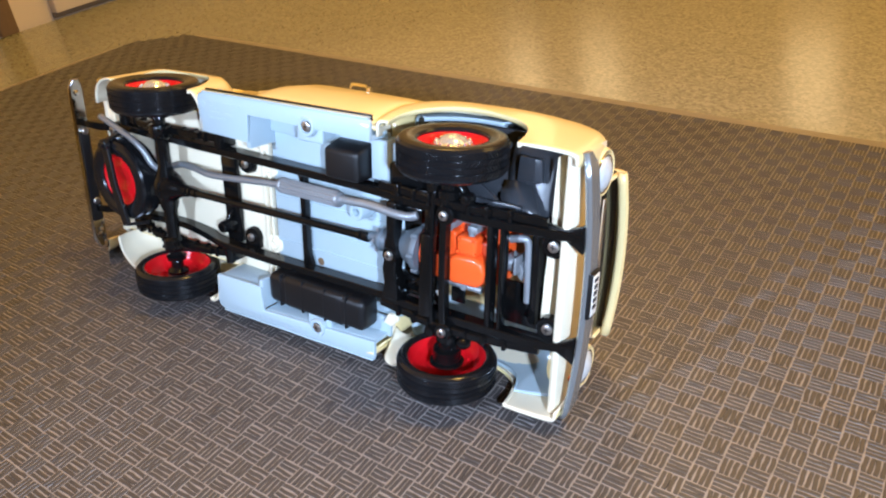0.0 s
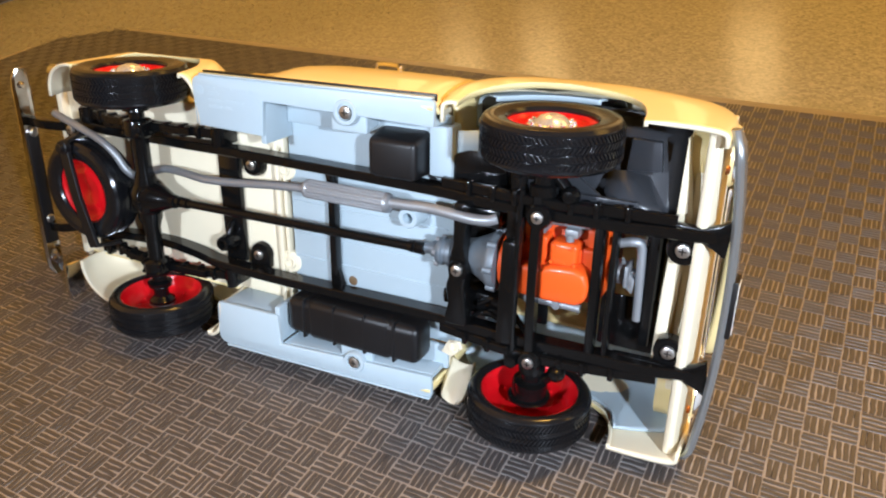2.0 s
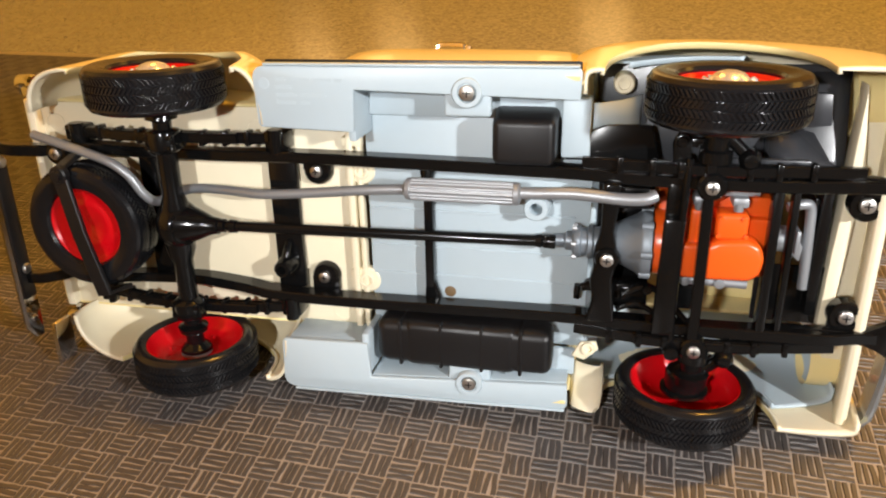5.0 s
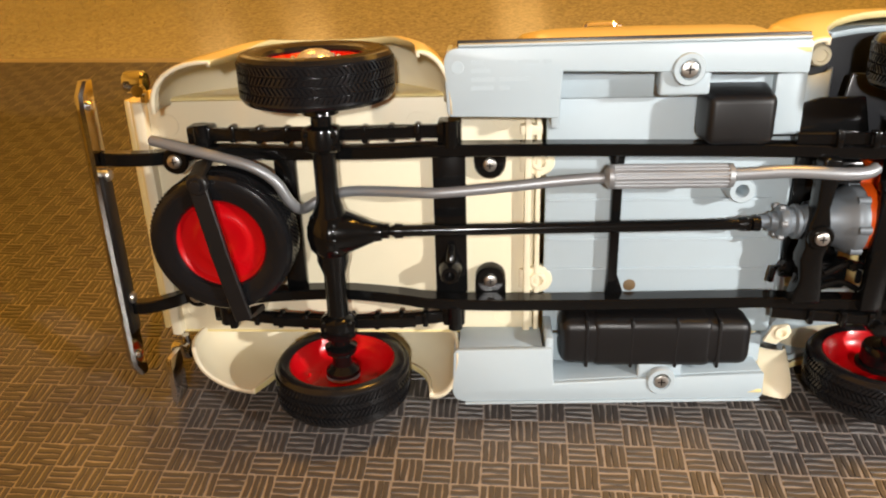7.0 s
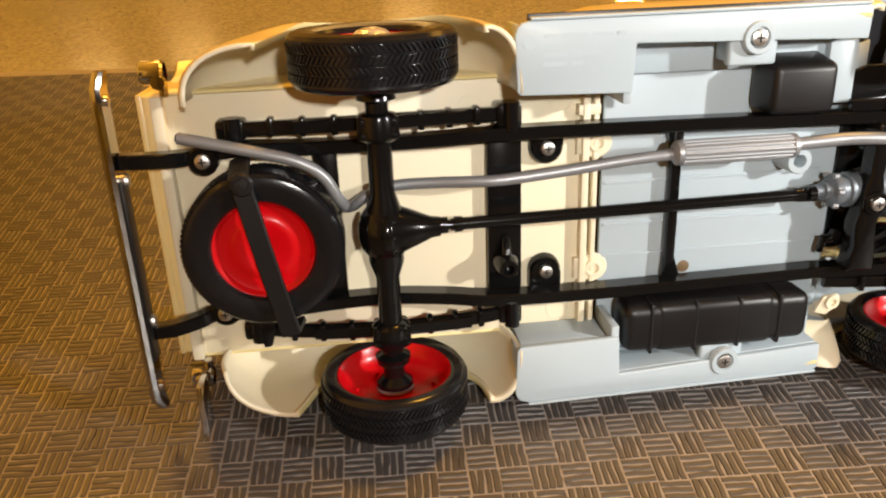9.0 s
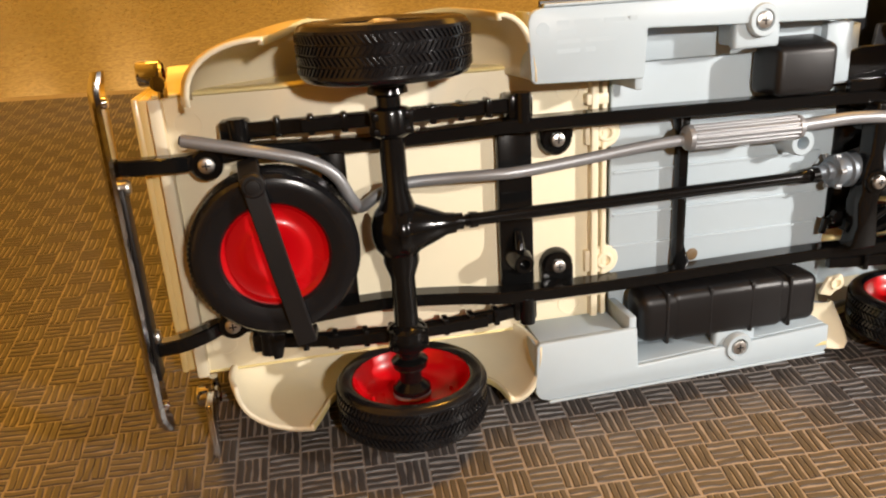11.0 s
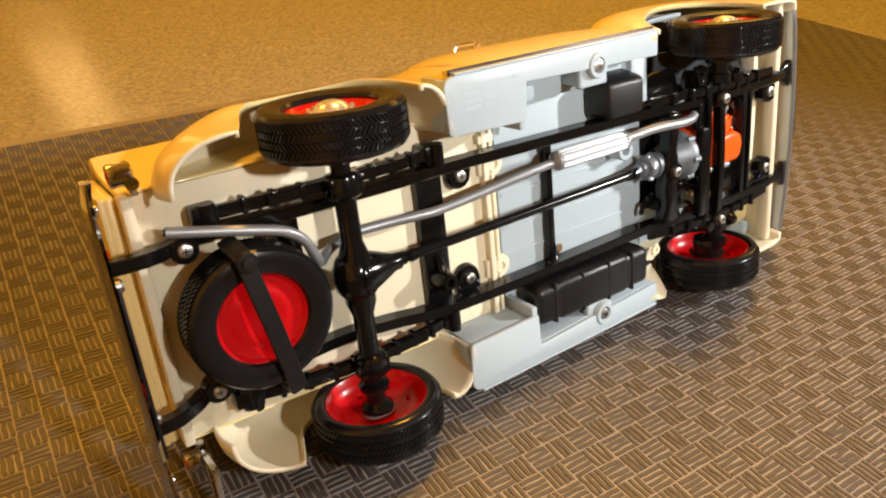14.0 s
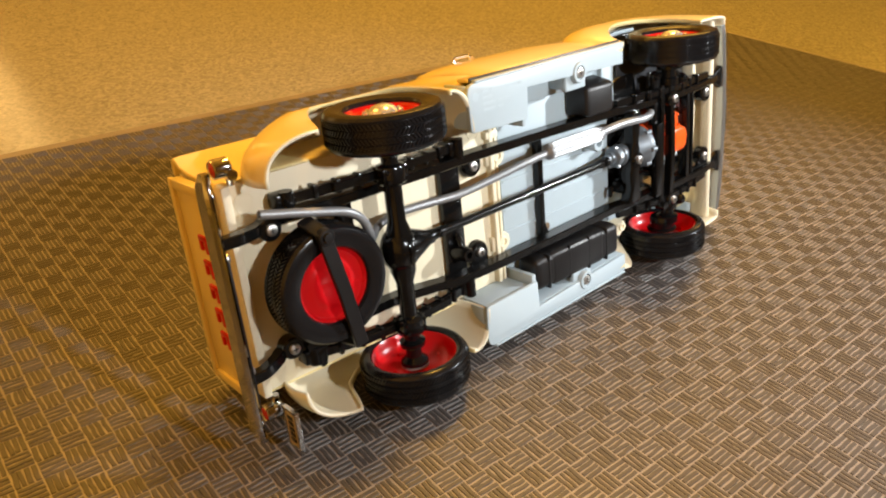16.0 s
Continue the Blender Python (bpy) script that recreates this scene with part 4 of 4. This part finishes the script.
part("hose", tube([(60.6, -9.6, 8.2), (63.6, -10.2, 8.8), (65.0, -9.2, 9.4), (65.4, -4, 9.4), (65.8, 7.4, 9.4)], 1.0, 14, 6), SILVER, radiator, "bent grey radiator hose")
part("fan", merge(box(62.6, 63.4, -5.4, -0.6, 6.4, 12, 0.3), prism([(61.5, -6.5), (64.5, -1.5), (64.2, 1.5), (61.8, -0.5)], "z", 8.5, 9.6, 0.2), lathe([(0, 59.5), (2.6, 59.5), (2.6, 62.5), (1.2, 62.8), (1.2, 65)], (0, -2.2, 11), "x", 20)), SILVER, radiator)
liner = part("engine_bay_liner", box(24.0, 71.0, -34.6, -16.5, 19.5, 20.6, 0.4), LINER, truck, "black inner fender panel")
part("liner_wall", box(30, 70.4, -14.6, -13.4, 7.5, 22, 0.4), LINER, liner)
part("liner_shelf", prism([(32, -15), (56, -15), (56, -27), (34, -28)], "z", 13.0, 14.0, 0.4), LINER, liner)
part("liner_shelf", sheet([[(x, y, z + 0.012 * (x - 62) ** 2) for x in (56, 59, 62, 65, 68, 70.2)] for y, z in ((-15, 11.2), (-18, 12.2), (-22, 13.2), (-26, 14.4), (-30, 16.0), (-33.4, 18.4))]), LINER, liner, thick=0.5)
part("housing_plate", prism([(59.6, -24), (66.8, -24.6), (66.2, -30.6), (60.2, -30.8)], "z", 11.4, 13.2, 0.4), LINER, liner)
part("housing_plate", prism([(46.4, -17.6), (55.4, -18.2), (50.2, -21.8), (46.8, -22.6)], "z", 10.0, 11.4, 0.4), LINER, liner)
part("housing_plate", sheet([[(56.0, -23.5, 12.4), (60, -24, 11.8), (64, -23, 12.6)], [(56, -19.5, 10.2), (61, -18.6, 9.0), (67, -18.2, 10.0)], [(58, -17.4, 8.6), (63, -17.2, 8.0), (69, -16.8, 8.4)]]), LINER, liner, thick=0.5)
part("housing_ledge", box(46.8, 63.4, -19.0, -17.6, 7.2, 8.6, 0.35), LINER, liner)

part("firewall", box(24.6, 26.0, -24, 24, 17, 37, 0.4), CREAM_IN, truck, "cream firewall behind the engine")
for side in (-1, 1):
    part("hood_side", box(26.2, 78, side * 22.6, side * 23.6, 29, 38.4, 0.3), CREAM, truck)

front_axle = part("front_axle", merge(strip([(45.2, -26, 2.4), (45.2, -21, 2.0), (45.2, -15, 1.4), (45.2, 0, 0.9), (45.2, 15, 1.4), (45.2, 21, 2.0), (45.2, 26, 2.4)], 2.0, 2.8, 4), lathe([(0, -27), (3.4, -26.8), (3.6, -24.6), (2.2, -24.2), (2.2, -22), (3.0, -21.6), (3.0, -19.6), (0, -19.4)], (45.8, 0, 2.2), "y", 20), lathe([(0, 27), (3.4, 26.8), (3.6, 24.6), (2.2, 24.2), (2.2, 22), (3.0, 21.6), (3.0, 19.6), (0, 19.4)], (45.8, 0, 2.2), "y", 20)), BLACK, truck, "black beam front axle with stub hubs")
for y in (-15.2, 18.6):
    part("spring_plate", lathe([(2.7, 2.6), (2.7, 0.2), (2.3, -0.3), (0, -0.3)], (45.6, y, 0), "z", 22), BLACK, front_axle)
    screw(front_axle, 45.6, y, -0.5, 1.3)
part("steering_arm", merge(tube([(41.5, -20, 1.6), (41.2, -12, 1.2), (41.0, 12, 1.2), (41.6, 20.5, 1.8)], 0.7, 10, 4), lathe([(0, -0.6), (1.4, -0.4), (1.6, 0.8), (1.6, 3.2)], (41.4, 19.6, 0), "z", 16)), BLACK, front_axle)

part("gear_lever", merge(tube([(29.6, 8.7, 7.0), (26.4, 8.6, 7.0), (23.0, 9.6, 7.0)], 0.9, 12, 3), tube([(22.2, 9.0, 6.8), (22.0, 10.6, 7.0), (22.0, 12.2, 7.4)], 0.7, 10, 3), lathe([(0, 5.8), (1.2, 6.2), (1.3, 7.4), (0, 8.0)], (24.6, 8.8, 0), "z", 12)), BLACK, truck, "short black gear linkage")
rows = []
for y, dz, cut in ((29.4, 6.6, 0.3), (32, 4.6, 0.0), (34.5, 2.2, 0.1), (36.2, 0.6, 0.4), (37.1, 0.3, 1.0), (37.5, 1.2, 1.8)):
    rows.append([(21.7 + 0.2 * cut, y, 5.2 + dz), (22.8, y, 4.2 + dz), (24.4 - 0.2 * cut, y, 3.3 + dz), (26.2 - 0.5 * cut, y, 2.7 + dz), (27.6 - cut, y, 2.6 + dz), (28.4 - cut, y, 3.2 + dz), (28.6 - cut, y, 4.6 + dz)])
part("fender_apron", sheet(rows), CREAM_IN, truck, "cream rounded rear end of the lower front fender", thick=0.5)
part("body_tab", merge(prism([(21.6, 25.2), (23.4, 21.8), (26.6, 21.4), (27.2, 23.2), (24.4, 26.0)], "z", 5.4, 6.4, 0.3), lathe([(1.5, 5.5), (1.4, 4.8), (0.8, 4.8), (0.7, 5.4)], (25.1, 23.0, 0), "z", 18)), CREAM_IN, truck, "small cream tab with a screw hole")
for side in (-1, 1):
    part("ball_joint", lathe([(0, -0.6), (1.2, -0.3), (1.9, 0.8), (2.0, 1.8), (1.4, 3.2), (0, 3.8)], (51.6, side * 20.4, 0), "z", 18), BLACK, front_axle)
    part("steering_knuckle", tube([(51.6, side * 20.4, 2.0), (49.0, side * 23.0, 2.4), (46.4, side * 25.0, 2.6)], 1.2, 12, 3), BLACK, front_axle)
    part("brake_drum", moved(lathe([(0, 24.6), (3.7, 24.8), (4.0, 25.4), (4.0, 28.8), (4.8, 29.0), (4.8, 29.6), (0, 29.6)], (FRONT_X - (1.6 if side > 0 else 0), 0, WHEEL_Z + (1.9 if side > 0 else 0)), "y", 26), Matrix.Diagonal((1, side, 1, 1))), BLACK, front_axle)
part("spare_foot", prism([(-90.6, 17.4), (-87.0, 17.4), (-88.4, 22.4), (-90.0, 22.6)], "z", 5.2, 7.6, 0.4), BLACK, truck, "black wedge-shaped bracket foot")

part("gusset", prism([(16.9, -17.4), (17.4, -18.6), (24.0, -23.8), (26.4, -24.6), (34.6, -24.8), (36.4, -17.4)], "z", 7.2, 8.4, 0.45), BLACK, truck, "black plate beside the chassis rail")
part("fender_boss", lathe([(2.2, 20), (2.1, 16.4), (1.8, 15.8), (1.2, 15.8), (1.1, 16.4), (0, 16.6)], (28.9, -30.9, 0), "z", 24), CREAM_IN, truck, "round cream screw boss at the end of the fender")
strut = part("front_strut", prism([(38.9, -14.8), (38.2, -22.4), (38.5, -23.8), (39.5, -24.7), (40.8, -24.5), (41.6, -23.2), (42.6, -14.8)], "z", 2.4, 4.2, 0.5), BLACK, truck, "black upright strut with a bolt")
part("strut_bolt", lathe([(0, 1.6), (0.9, 1.7), (1.1, 2.3), (1.1, 3.0)], (39.9, -22.9, 0), "z", 14), BLACK, strut)
part("strut_arm", box(41.2, 44.4, -23.6, -21.8, 2.8, 4.4, 0.4), BLACK, strut)
# black panels added where the lower engine bay only lies in shade
pieces("bay_shade_panel", (box(41.0, 45.4, 4.4, 15.0, 11.5, 12.5, 0.3), box(57.2, 70.4, 3.6, 16.0, 11.5, 12.5, 0.3)), BLACK, truck, "black panel standing in for shade in the engine bay")

# ---- exhaust ----
exhaust = part("exhaust_pipe", tube([(-9, -11.6, 1.6), (-14, -11.4, 1.6), (-22, -10.8, 1.7), (-34, -9.4, 2.2), (-44, -8.5, 2.6), (-49, -8.3, 3.6), (-56, -8.0, 5.6), (-63, -7.6, 6.8), (-68, -6.2, 6.6), (-71.5, -4.8, 4.6), (-73.2, -7.0, 2.4), (-75.4, -11.4, 1.4), (-79.2, -14.4, 1.0), (-86, -16.4, 1.6), (-99.2, -19.4, 3.2)], 1.05, 14, 6), SILVER, truck, "silver exhaust pipe with ribbed muffler")
# solid black plug stands for the shade inside the pipe
part("pipe_end_plug", tube([(-99.0, -19.36, 3.17), (-99.5, -19.48, 3.24)], 0.72, 12, 1), SATIN, exhaust, "dark plug for the shade inside the open end")
part("front_pipe", tube([(8, -11.9, 1.4), (13, -12.0, 1.5), (20, -12.3, 1.5), (25, -12.2, 1.1), (30, -11.9, 0.9), (34.0, -12.0, 1.2), (36.0, -12.6, 2.0)], 1.2, 14, 6), SILVER, exhaust)
muffler = part("muffler", lathe([(1.0, -13.2), (1.7, -12.8), (2.2, -12.4), (2.35, -11.6), (2.0, -11.2), (2.0, 9.0), (2.35, 9.3), (2.2, 10.2), (1.6, 10.5), (1.0, 10.8)], (0, -11.7, 1.5), "x", 28), SILVER, truck, "ribbed silver muffler")
for a in range(0, 360, 24):
    y, z = -11.7 + 2.0 * math.cos(radians(a)), 1.5 + 2.0 * math.sin(radians(a))
    part("rib", tube([(-11.4, y, z), (9.2, y, z)], 0.33, 8, 1), SILVER, muffler)
part("shock_mount", merge(lathe([(2.6, 9.0), (2.4, 7.0), (1.9, 3.6), (1.7, 3.3), (1.0, 3.3), (0.9, 3.7), (0.9, 5.4), (0, 5.4)], (-42.6, 9.4, 0), "z", 22), tube([(-42.4, 4.6, 8.2), (-42.5, 6.4, 6.8), (-42.6, 8.0, 6.2)], 0.9, 12, 3)), BLACK, truck, "black hollow shock absorber mount")
